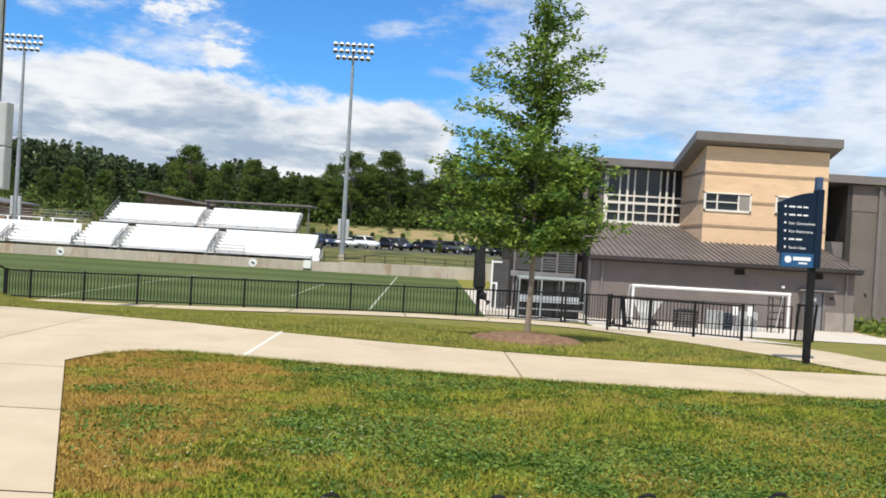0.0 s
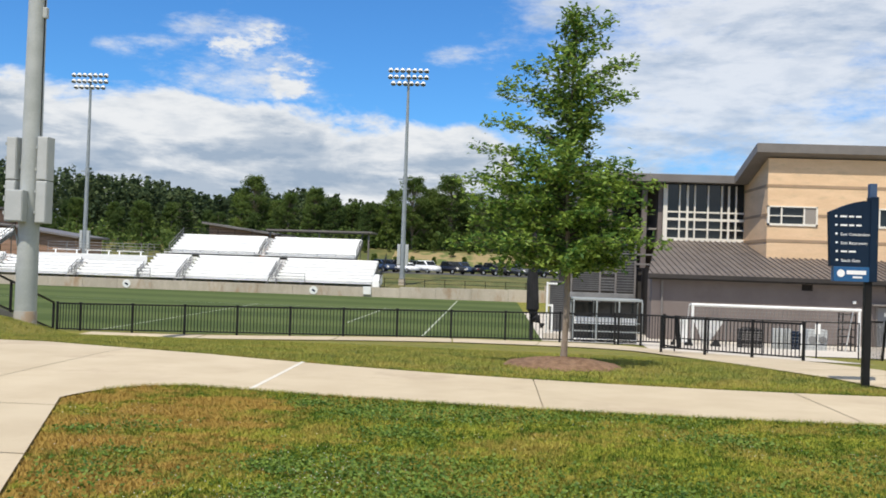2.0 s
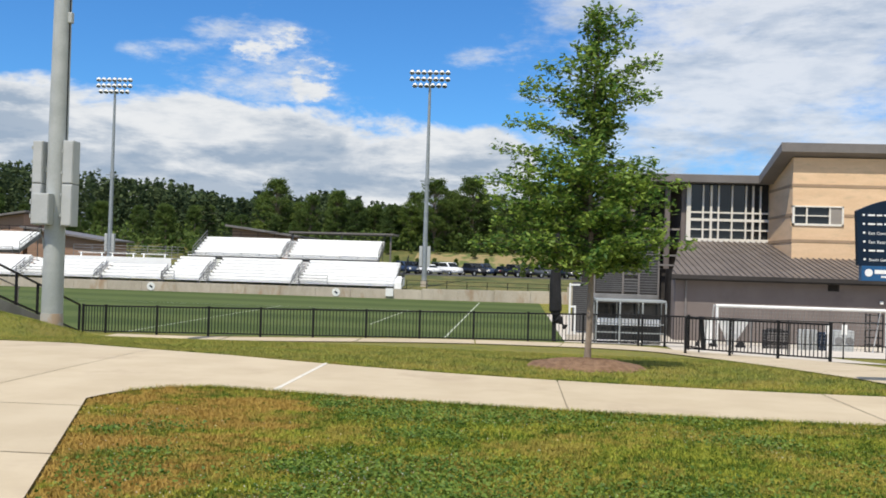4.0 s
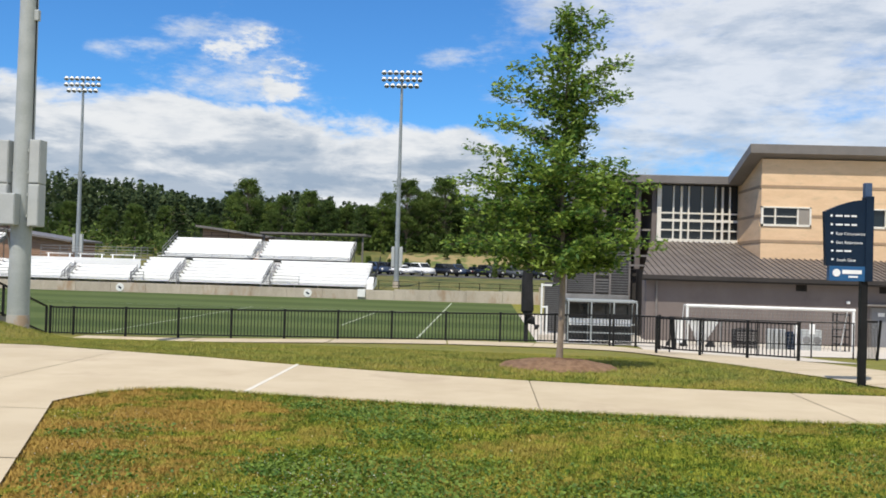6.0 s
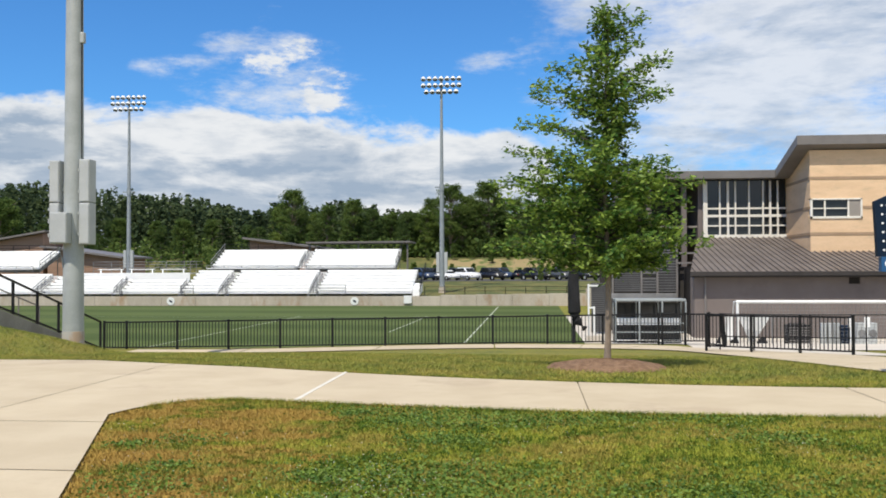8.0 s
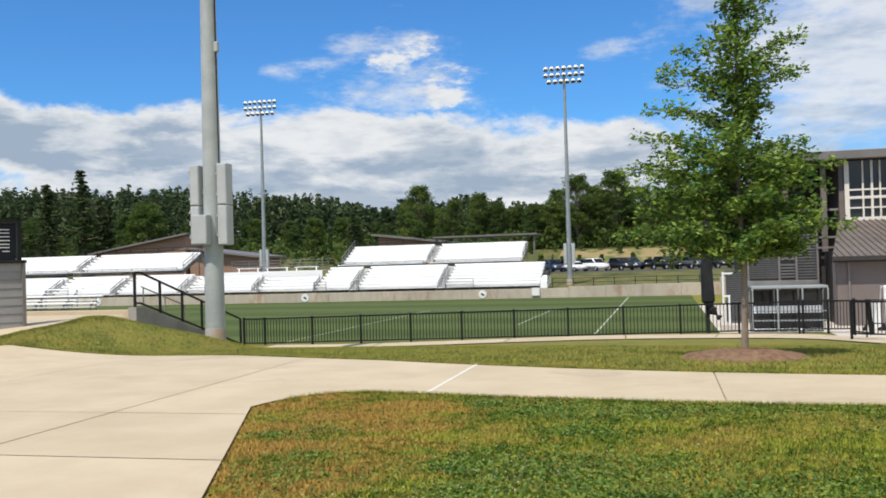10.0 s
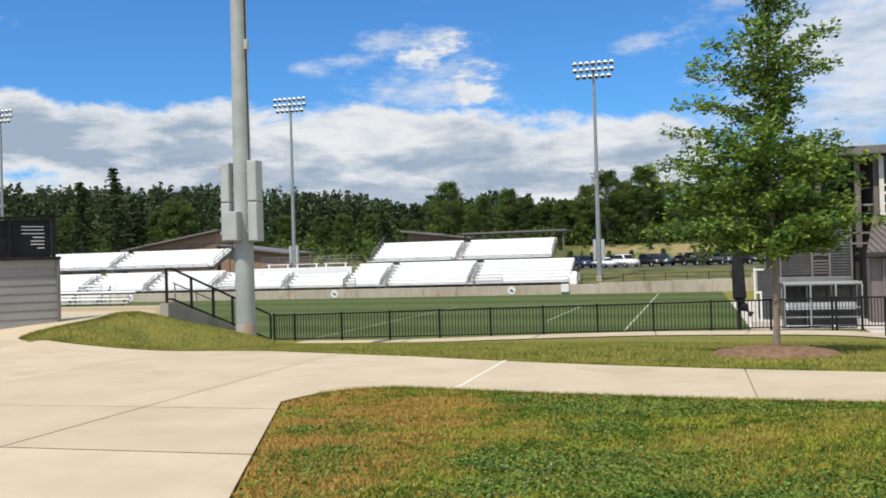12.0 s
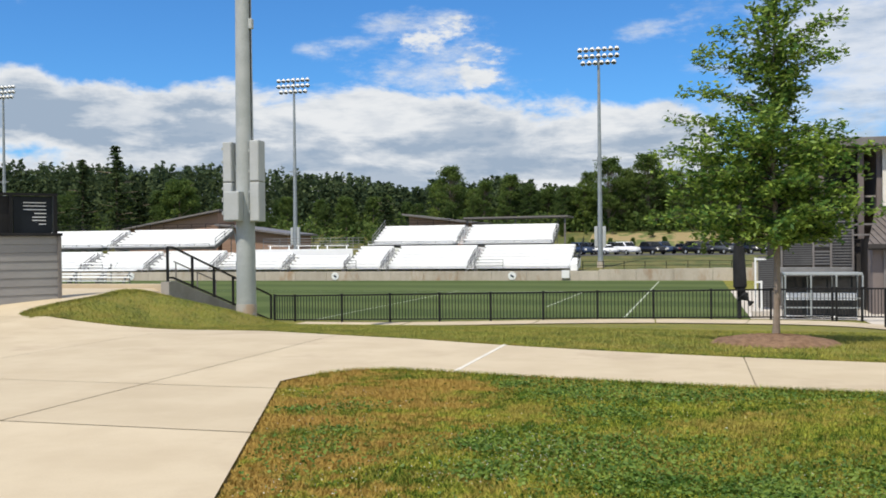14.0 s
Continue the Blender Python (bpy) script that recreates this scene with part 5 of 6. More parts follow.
# rooms and walls behind and beside it
# back wall of the recess, darkened as if in the roof's shade
bm = bmesh.new(); box(bm, 5.8, 10.79, 65.0, 65.3, -2.1, 7.3); part("back_wall", bm, SHADEBROWN, club)
bm = bmesh.new(); box(bm, 10.5, 10.78, 60.2, 65.0, -2.1, 7.3); part("recess_wall", bm, STUCCO, club)
bm = bmesh.new(); box(bm, 5.5, 5.8, 60.2, 65.3, -2.1, 7.3); part("recess_wall", bm, STUCCO, club)
bm = bmesh.new(); box(bm, 5.8, 10.5, 60.6, 65.0, 3.3, 3.5); part("balcony_floor", bm, DARK, club)
# entrance and vent backings carry the shade of their openings as colour
bm = bmesh.new(); box(bm, 4.0, 8.49, 56.0, 56.2, -2.1, 3.3); part("entrance_back", bm, DARK, club)
bm = bmesh.new(); box(bm, 16.2, 21.4, 50.5, 50.6, 0.7, 1.3); part("vent_backing", bm, DARK, club)
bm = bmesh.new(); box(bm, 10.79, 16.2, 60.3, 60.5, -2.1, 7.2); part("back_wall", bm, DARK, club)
for x in (9.6, 7.4):
    bm = bmesh.new(); box(bm, x - 0.16, x + 0.16, 60.0, 60.32, -2.1, 7.3, 0.01); part("column", bm, STUCCO, club)
bm = bmesh.new(); box(bm, 5.8, 10.5, 60.62, 60.7, 4.3, 4.42); part("ledge", bm, PALEWALL, club)
bm = bmesh.new(); box(bm, 9.0, 9.9, 64.9, 64.99, 3.5, 5.6); part("balcony_door", bm, DARK, club)
# right-hand wing: deep recess, its shade put in the wall colours, beside a taupe wall
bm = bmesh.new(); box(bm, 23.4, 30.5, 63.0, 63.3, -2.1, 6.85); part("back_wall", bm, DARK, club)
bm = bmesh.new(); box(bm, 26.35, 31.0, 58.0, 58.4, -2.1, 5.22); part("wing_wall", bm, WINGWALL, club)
bm = bmesh.new(); box(bm, 26.3, 31.0, 57.97, 58.42, 5.22, 6.85); part("wing_wall", bm, STUCCO, club)
bm = bmesh.new(); box(bm, 26.0, 26.35, 58.0, 63.0, -2.1, 6.85); part("wing_wall", bm, SHADEBROWN, club)
bm = bmesh.new(); box(bm, 23.05, 26.2, 58.3, 58.36, 2.2, 3.2); part("balcony_panel", bm, FASCIA, club)
bm = bmesh.new(); box(bm, 27.95, 28.2, 57.8, 57.98, -2.1, 6.85, 0.01); part("downpipe", bm, FASCIA, club)
bm = bmesh.new(); box(bm, 27.4, 27.55, 57.85, 58.0, 0.0, 0.15, 0.01); part("wall_lamp", bm, FASCIA, club)

# steel stair and louvred screens by the dark entrance
SCREEN = surface("screen_grey", (0.060, 0.058, 0.058), (0.085, 0.082, 0.082), 1.2, 20, 0.6)
LOUVRE = surface("louvre_grey", (0.125, 0.122, 0.122), (0.165, 0.162, 0.162), 1.2, 20, 0.6)
screen = thing("louvred_screen", (6.3, 53, -2.0), "grey louvred steel screens and stair beside the dark entrance", "screen")
for x0, x1, z0, z1, slats in ((7.05, 8.0, 0.35, 3.1, 18), (6.15, 6.9, 1.3, 2.9, 5), (4.6, 6.05, 0.4, 2.2, 15), (6.15, 6.95, 0.4, 1.2, 5), (3.3, 4.2, -1.9, 0.9, 24)):
    bm = bmesh.new()
    box(bm, x0, x1, 53.08, 53.12, z0, z1)
    back = part("panel", bm, SCREEN, screen)
    for k in range(slats):
        z = z0 + (z1 - z0) * (k + 0.5) / slats
        bm = bmesh.new()
        bar(bm, (x0, 53.03, z), (x1, 53.03, z), 0.06, (z1 - z0) / slats * 0.42)
        part("louvre", bm, LOUVRE, back)
for x in (4.5, 6.1, 6.98, 8.06):
    bm = bmesh.new(); bar(bm, (x, 53.0, -2.0), (x, 53.0, 3.2), 0.1); part("post", bm, FASCIA, screen)
bm = bmesh.new(); box(bm, 4.3, 8.0, 52.7, 53.0, 0.0, 0.3, 0.01); part("landing_edge", bm, ALUDARK, screen)
bm = bmesh.new(); box(bm, 4.5, 8.0, 53.3, 53.5, -2.0, 0.3); part("screen_wall", bm, DARK, screen)
bm = bmesh.new(); box(bm, 8.05, 8.5, 53.4, 53.6, -2.0, 1.75); part("entrance_side", bm, DARK, screen)
for z in (1.95, 2.5):
    bm = bmesh.new(); box(bm, 8.06, 9.2, 52.9, 53.05, z, z + 0.1); part("rail", bm, FASCIA, screen)
for k in range(5):
    bm = bmesh.new(); bar(bm, (4.8 + k * 0.55, 52.95, 2.2), (4.8 + k * 0.55, 52.95, 3.2), 0.05); part("baluster", bm, FASCIA, screen)
bm = bmesh.new(); bar(bm, (4.5, 52.95, 3.2), (8.1, 52.95, 3.2), 0.07); part("handrail", bm, FASCIA, screen)


# ---------------- yard things ----------------
def post_goal(x0, x1, y, z0, h, depth):
    g = thing("football_goal", ((x0 + x1) / 2, y, z0), "white football goal with a net parked in the yard", "goal")
    for x in (x0, x1):
        bm = bmesh.new(); tube(bm, [(x, y, z0), (x, y, z0 + h)], 0.06, 10); part("goal_post", bm, WHITE, g, smooth=True)
        bm = bmesh.new(); tube(bm, [(x, y, z0 + h), (x, y + depth * 0.4, z0 + h), (x, y + depth, z0 + 0.05)], 0.03, 8); part("back_stay", bm, WHITE, g)
    bm = bmesh.new(); tube(bm, [(x0 - 0.06, y, z0 + h), (x1 + 0.06, y, z0 + h)], 0.065, 10); part("crossbar", bm, WHITE, g, smooth=True)
    bm = bmesh.new(); tube(bm, [(x0, y + depth, z0 + 0.05), (x1, y + depth, z0 + 0.05)], 0.04, 8); part("ground_bar", bm, WHITE, g)
    bm = bmesh.new()
    for k in range(41):
        x = x0 + (x1 - x0) * k / 40
        bar(bm, (x, y + depth * 0.4, z0 + h - 0.1), (x, y + depth, z0 + 0.05), 0.012)
    for k in range(15):
        f = k / 14
        yy, zz = y + depth * (0.4 + 0.6 * f), z0 + (h - 0.1) * (1 - f) + 0.05 * f
        bar(bm, (x0, yy, zz), (x1, yy, zz), 0.012)
    part("net", bm, ALUDARK, g, "pale netting")


post_goal(8.56, 15.5, 40.0, -1.97, 2.25, 1.6)

# a white sheet hung on the fence side of the goal, drawn to a point
tarp = bmesh.new()
v = [tarp.verts.new(p) for p in ((7.88, 39.2, -0.28), (8.06, 39.17, -0.30), (8.24, 39.2, -0.28), (8.22, 39.25, -1.25), (7.90, 39.2, -1.28), (8.38, 39.2, -0.28), (9.05, 39.12, -0.33), (9.72, 39.2, -0.27), (9.34, 39.1, -0.85), (8.98, 39.25, -1.40), (8.84, 39.25, -1.30), (8.62, 39.1, -0.80))]
tarp.faces.new((v[0], v[1], v[2], v[3], v[4])), tarp.faces.new((v[5], v[6], v[8], v[11])), tarp.faces.new((v[6], v[7], v[8])), tarp.faces.new((v[11], v[8], v[9], v[10]))
bmesh.ops.solidify(tarp, geom=tarp.faces[:], thickness=0.02)
tagged(part("tarpaulin", tarp, WHITE), "white tarpaulin hung from a rope and drawn to points", "tarpaulin")
bm = bmesh.new()
for x in (7.8, 9.8):
    bar(bm, (x, 39.3, -1.98), (x, 39.3, -0.22), 0.05)
bar(bm, (7.8, 39.3, -0.25), (9.8, 39.3, -0.25), 0.03)
tagged(part("rope_stand", bm, ALUDARK), "thin metal stand holding the tarpaulin", "stand")

for x, y, w in ((8.42, 39.9, 0.42), (9.55, 39.9, 0.5), (7.75, 39.8, 0.22)):
    bm = bmesh.new()
    tube(bm, [(x, y, -1.97), (x + 0.03, y, -1.72), (x - 0.02, y + 0.03, -1.38), (x + 0.02, y, -1.18)], [w * 0.55, w * 0.62, w * 0.42, w * 0.12], 9)
    tagged(part("covered_bundle", bm, MESHBLACK, smooth=True), "dark covered bundle standing in the yard", "bundle", "covered bundles")

chiller = thing("air_conditioner", (12.1, 44, -1.97), "dark louvred air conditioning unit on the concrete", "air conditioner")
bm = bmesh.new(); box(bm, 11.6, 12.6, 43.7, 44.5, -1.97, -0.9, 0.03); part("casing", bm, MESHBLACK, chiller)
for k in range(8):
    bm = bmesh.new(); box(bm, 11.66, 12.54, 43.66, 43.70, -1.86 + k * 0.115, -1.81 + k * 0.115); part("louvre", bm, FASCIA, chiller)
bm = bmesh.new(); tube(bm, [(12.1, 44.1, -0.9), (12.1, 44.1, -0.85)], 0.36, 16); part("fan_grille", bm, BLACK, chiller)
for x in (15.25, 15.75):
    unit = thing("condenser_unit", (x, 46, -1.97), "pale grey condenser unit standing against the wall", "air conditioner", "condensers")
    bm = bmesh.new(); box(bm, x, x + 0.44, 45.6, 46.1, -1.97, -0.92, 0.02); part("casing", bm, BOXGREY, unit)
    bm = bmesh.new(); tube(bm, [(x + 0.22, 45.59, -1.4), (x + 0.22, 45.56, -1.4)], 0.18, 16); part("fan_grille", bm, ALUDARK, unit)
rack = thing("storage_rack", (16.5, 44, -1.97), "tall black open storage rack in the yard", "rack")
for x in (16.22, 16.8):
    for y in (43.8, 44.3):
        bm = bmesh.new(); bar(bm, (x, y, -1.97), (x, y, 0.0), 0.05); part("upright", bm, BLACK, rack)
for k in range(6):
    bm = bmesh.new(); box(bm, 16.2, 16.82, 43.78, 44.32, -1.8 + k * 0.34, -1.76 + k * 0.34); part("shelf", bm, BLACK, rack)
for x, z in ((12.9, -0.75), (9.25 + 4.3, -0.75)):
    bm = bmesh.new(); box(bm, x, x + 0.22, 39.6, 39.62, z, z + 0.42); bar(bm, (x + 0.11, 39.64, -1.98), (x + 0.11, 39.64, z + 0.4), 0.04)
    tagged(part("notice_board", bm, WHITE), "small white notice on a stake in the yard", "notice", "yard notices")
bm = bmesh.new(); tube(bm, [(14.15, 43.9, -1.97), (14.15, 43.9, -1.0), (14.15, 43.9, -0.92)], [0.2, 0.24, 0.18], 12)
tagged(part("barrel", bm, NAVY), "dark blue barrel standing in the yard", "barrel")
for x in (13.2, 13.5, 13.8):
    bm = bmesh.new(); box(bm, x, x + 0.24, 44.2, 44.5, -1.97, -0.85, 0.02)
    tagged(part("locker", bm, BOXGREY), "narrow pale grey metal locker in the yard", "locker", "lockers")

# team shelter of tube and clear panels
sh = thing("team_shelter", (5, 40, -1.97), "tube-framed team shelter with a clear roof and bench", "shelter")
for x in (3.52, 4.5, 5.45, 6.42):
    bm = bmesh.new(); tube(bm, [(x, 40.0, -1.97), (x, 39.9, 0.25), (x, 40.1, 0.38), (x, 41.2, 0.2), (x, 41.3, -1.97)], 0.035, 8); part("hoop", bm, TEAL, sh)
bm = bmesh.new(); box(bm, 3.5, 6.44, 39.92, 41.25, 0.30, 0.40, 0.02); part("roof_panel", bm, TEAL, sh, "pale roof panel")
bm = bmesh.new(); box(bm, 3.55, 6.4, 41.26, 41.3, -1.9, 0.2); part("back_panel", bm, GLASS, sh, "dull clear back panel")
for z, y in ((-1.45, 40.6), (-0.75, 40.95)):
    bm = bmesh.new(); box(bm, 3.6, 6.35, y, y + 0.3 if z < -1 else y + 0.05, z, z + 0.06 if z < -1 else z + 0.3, 0.01); part("bench_plank", bm, ALU, sh)
for z in (-0.62, -1.0, -1.8):
    bm = bmesh.new(); bar(bm, (3.5, 39.98, z), (6.44, 39.98, z), 0.05); part("cross_tube", bm, TEAL, sh)
for x in (3.9, 5.0, 6.0):
    bm = bmesh.new(); bar(bm, (x, 40.75, -1.97), (x, 40.75, -1.42), 0.05); part("bench_leg", bm, ALUDARK, sh)

# post wrapped in black sheeting, its tail lying on the apron
wrap = bmesh.new()
tube(wrap, [(1.80, 41, 5.0), (1.80, 41, 2.6), (1.78, 41, 1.0), (1.82, 41, -0.2), (1.95, 40.9, -0.62), (2.25, 40.7, -0.9)], [0.09, 0.13, 0.25, 0.28, 0.24, 0.14], 12)
tube(wrap, [(1.80, 41.2, -2.0), (1.80, 41.2, 0.0)], 0.08, 8)
tagged(part("wrapped_post", wrap, MESHBLACK), "tall post wrapped in black sheeting with a loose tail", "post")
gate = thing("white_gate_post", (2.6, 47, -1.97), "white painted gate frame at the field's corner", "gate")
for x in (2.75, 3.02):
    bm = bmesh.new(); box(bm, x, x + 0.09, 47, 47.09, -1.97, 0.92 if x < 3 else -0.2, 0.01); part("post", bm, WHITE, gate)
for z in (0.8, -0.3):
    bm = bmesh.new(); box(bm, 2.84, 3.02 if z < 0 else 3.3, 47.02, 47.07, z, z + 0.09); part("rail", bm, WHITE, gate)
bm = bmesh.new(); box(bm, 2.62, 3.5, 46.6, 46.9, -1.975, -1.62, 0.02); tagged(part("kerb_block", bm, APRON), "long pale concrete block by the gate", "kerb")

# chain-link fence behind the end of the picket fence
chain = thing("chain_link_fence", (9.5, 28, -0.8), "thin black chain-link fence with a gate leaf", "fence")
for x, y in ((5.6, 28.6), (6.5, 28.2), (8.05, 28.0), (9.63, 28.0), (10.85, 28.0)):
    bm = bmesh.new(); tube(bm, [(x, y, -1.0), (x, y, 0.34)], 0.022, 8); part("post", bm, BLACK, chain)
for z in (0.32, -0.35):
    bm = bmesh.new(); tube(bm, [(5.6, 28.6, z), (6.5, 28.2, z), (8.05, 28.0, z), (10.85, 28.0, z)], 0.016, 6); part("rail", bm, BLACK, chain)
bm = bmesh.new()
for x in (10.95, 11.5):
    bar(bm, (x, 27.95, -1.0), (x, 27.7, 0.45), 0.06)
for k in range(14):
    bar(bm, (10.95 + k * 0.042, 27.9, -0.85), (10.95 + k * 0.042, 27.9, 0.4), 0.014)
box(bm, 10.95, 11.5, 27.88, 27.92, 0.36, 0.42)
box(bm, 10.95, 11.5, 27.88, 27.92, -0.88, -0.82)
part("gate_leaf", bm, BLACK, chain, "black barred gate leaf standing open")
# gate posts and an open leaf between the two runs of the picket fence
leaf = thing("picket_gate", (5.3, 27.2, -0.63), "black picket gate leaf folded back", "gate")
bm = bmesh.new()
bar(bm, (5.1, 27.6, -0.6), (5.1, 27.6, 0.42), 0.06)
bar(bm, (5.42, 27.0, -0.55), (5.36, 27.2, 0.40), 0.12, 0.05)
for z in (0.36, -0.5):
    bar(bm, (5.1, 27.6, z), (5.42, 27.0, z), 0.04)
part("leaf", bm, BLACK, leaf)
# shrub bed and small tree by the right-hand wing
xs, ys = rng.uniform(23.6, 29.5, 900), rng.uniform(48, 56, 900)
v, f = leaf_cards(np.stack([xs, ys, -1.95 + rng.uniform(0, 0.7, 900) * (0.4 + 0.6 * np.abs(np.sin(xs * 2.1)))], -1), 0.2)
tagged(part("shrubs", mesh_np("shrubs", v, f), WOODS[2]), "low green and yellow shrubs beside the wing", "bushes", kind="stuff")
bed = part("planting_bed", mesh_np("planting_bed", np.array([(23.4, 47.6, -1.955), (30, 47.6, -1.955), (30, 57.5, -1.955), (23.4, 57.5, -1.955)]), np.array([(0, 1, 2, 3)])), LAWN)
tagged(bed, "planted bed with grass beside the wing", "ground", kind="structure")
plant(variants[2], 28.6, 53.5, 0.5)


# ---------------- stairs down to the field ----------------
stair = thing("field_stair", (-15.2, 26, 0.0), "concrete stair down to the field between cheek walls", "stairs", kind="structure")
for k in range(11):
    y = 23.2 + k * 0.5
    bm = bmesh.new()
    z = 0.62 - k * 0.145
    box(bm, -16.4, -14.2, y, y + 0.52, z - 1.0, z, 0.01)
    part("step", bm, CONCRETE, stair)
for x0 in (-14.2, -16.65):
    bm = bmesh.new()
    start = [(22.6, -0.6), (22.6, 0.74), (23.0, 0.74)] if x0 > -15 else [(23.3, -0.6), (23.3, 0.64)]
    prism_x(bm, start + [(28.9, -0.86), (28.9, -1.5)], x0, x0 + 0.25)
    part("cheek_wall", bm, GREYCONC, stair)
bm = bmesh.new(); box(bm, -21, -14.2, 22.9, 23.2, -1.0, 0.66, 0.01); part("landing_edge", bm, CONCRETE, stair)
for x in (-14.08,):
    rail = thing("stair_handrail", (x, 23, 0.7), "black steel handrail stepping down beside the stairs", "handrail", "stair rails")

    def foot(y):
        return 0.74 if y < 23.0 else 0.74 - (y - 23.0) * 0.271

    ys = [22.75, 24.05, 25.3, 26.5, 29.2]
    for y in ys:
        bm = bmesh.new(); bar(bm, (x, y, foot(y) - 0.05), (x, y, foot(y) + 0.95), 0.06); part("post", bm, BLACK, rail)
    for h in (0.95, 0.10):
        bm = bmesh.new()
        bar(bm, (x, 22.75, foot(22.75) + h), (x, 23.0, foot(23.0) + h), 0.05)
        bar(bm, (x, 23.0, foot(23.0) + h), (x, ys[-1], foot(ys[-1]) + h), 0.05)
        part("rail", bm, BLACK, rail)

middle = thing("stair_handrail", (-15.8, 26, -0.2), "thin grey middle handrail on the stairs", "handrail", "stair rails")
bm = bmesh.new()
tube(bm, [(-15.8, 25.9, 1.24), (-15.8, 28.6, 0.52)], 0.024, 8)
part("rail", bm, FASCIA, middle)
for y in (26.0, 27.3, 28.5):
    bm = bmesh.new()
    tube(bm, [(-15.8, y, 0.62 - (y - 23.2) * 0.29 - 0.05), (-15.8, y, 1.24 - (y - 25.9) * 0.267)], 0.022, 8)
    part("post", bm, FASCIA, middle)

# ---------------- kiosk with siding, board on top ----------------
KY = 19.5
kiosk = thing("screen_wall", (-17, KY + 1, 0.5), "grey lap-siding screen wall with a dark board on top", "screen wall")
bm = bmesh.new(); box(bm, -19.0, -15.08, KY + 0.06, KY + 0.2, 0.0, 1.98); part("core", bm, SIDING, kiosk)
for k in range(9):
    z = 0.16 + k * 0.204
    bm = bmesh.new()
    prism_x(bm, [(KY + 0.055, z), (KY + 0.030, z), (KY + 0.042, z + 0.197), (KY + 0.055, z + 0.197)], -19.0, -15.08)
    part("siding_board", bm, SIDING, kiosk)
bm = bmesh.new(); box(bm, -15.1, -15.0, KY - 0.02, KY + 0.1, 0.2, 2.0, 0.006); part("corner_trim", bm, FASCIA, kiosk)
bm = bmesh.new(); box(bm, -19.05, -14.97, KY - 0.04, KY + 0.26, 1.99, 2.06, 0.01); part("cap", bm, MESHBLACK, kiosk)
bm = bmesh.new(); box(bm, -16.30, -15.22, KY + 0.1, KY + 0.16, 2.06, 2.95, 0.01)
bd = part("board", bm, DARKBOARD, kiosk, "navy board with pale unreadable lines")
for x0, x1, z in ((-16.03, -15.40, 2.80), (-16.03, -15.40, 2.72), (-16.02, -15.39, 2.63), (-15.72, -15.39, 2.54), (-15.78, -15.40, 2.45), (-15.78, -15.40, 2.37), (-15.60, -15.40, 2.28)):
    bm = bmesh.new(); box(bm, x0, x1, KY + 0.09, KY + 0.098, z - 0.010, z + 0.010); part("text_line", bm, LETTER, bd)
for x in (-16.38, -15.14, -17.9):
    bm = bmesh.new(); box(bm, x - 0.05, x + 0.05, KY + 0.04, KY + 0.2, 2.06, 2.98, 0.006); part("board_post", bm, BLACK, kiosk)
bm = bmesh.new(); box(bm, -18.0, -15.08, KY + 0.03, KY + 0.22, 2.97, 3.03); part("board_cap", bm, BLACK, kiosk)
bm = bmesh.new(); box(bm, -17.85, -16.42, KY + 0.10, KY + 0.15, 2.06, 2.95); part("side_board", bm, MESHBLACK, kiosk)


# the screen wall stands askew along the walk's side
PIVOT = Matrix.Translation((-15.08, KY, 0))
kiosk.matrix_basis = PIVOT @ Matrix.Rotation(radians(52), 4, "Z") @ Matrix.Diagonal((0.82, 1, 1, 1)) @ PIVOT.inverted() @ kiosk.matrix_basis

# ---------------- direction sign ----------------
SX, SY, SZ = 6.13, 15.45, -0.11
sign = thing("direction_sign", (SX, SY, SZ), "navy direction sign on a dark post in the grass", "sign")
bm = bmesh.new(); box(bm, SX - 0.052, SX + 0.058, SY - 0.055, SY + 0.055, SZ - 0.3, 1.7, 0.008); part("post", bm, BLACK, sign)
bm = bmesh.new(); box(bm, SX - 0.01, SX + 0.115, SY - 0.10, SY + 0.10, 1.62, 3.0, 0.008); part("spine", bm, NAVY, sign)
bm = bmesh.new(); box(bm, SX - 0.015, SX + 0.095, SY - 0.06, SY + 0.06, 2.98, 3.22, 0.008); part("finial", bm, FINIAL, sign, "blue cap on the post")
bm = bmesh.new()
top = [(-0.62, 1.86)] + [(-0.66 + 0.02 * 0, 2.74)] + [(-0.66 + 0.66 * k / 10, 2.74 + 0.20 * math.sin(k / 10 * math.pi / 2)) for k in range(1, 11)] + [(0.0, 1.86)]
prism(bm, [(SX + x, z) for x, z in top], SY - 0.075, SY + 0.045)
panel = part("panel", bm, NAVY, sign, "navy panel with a curved top edge")
bm = bmesh.new(); box(bm, SX - 0.57, SX + 0.0, SY - 0.085, SY + 0.045, 1.62, 1.858, 0.004); blue = part("lower_panel", bm, BLUE, sign, "blue lower panel with a white mark")
TEXTS = ["", "", "East Concessions", "East Restrooms", "", "South Gate"]


def letters(text, x, y, z, size, parent):
    curve = bpy.data.curves.new("lettering", "FONT")
    curve.body, curve.size, curve.extrude = text, size, 0.0015
    ob = bpy.data.objects.new("lettering", curve)
    scene.collection.objects.link(ob)
    bpy.context.view_layer.update()
    data = bpy.data.meshes.new_from_object(ob.evaluated_get(bpy.context.evaluated_depsgraph_get()))
    bpy.data.objects.remove(ob)
    data.transform(Matrix.Translation((x, y, z)) @ Matrix.Rotation(math.pi / 2, 4, "X"))
    data.materials.clear()
    return part("lettering", data, LETTER, parent)


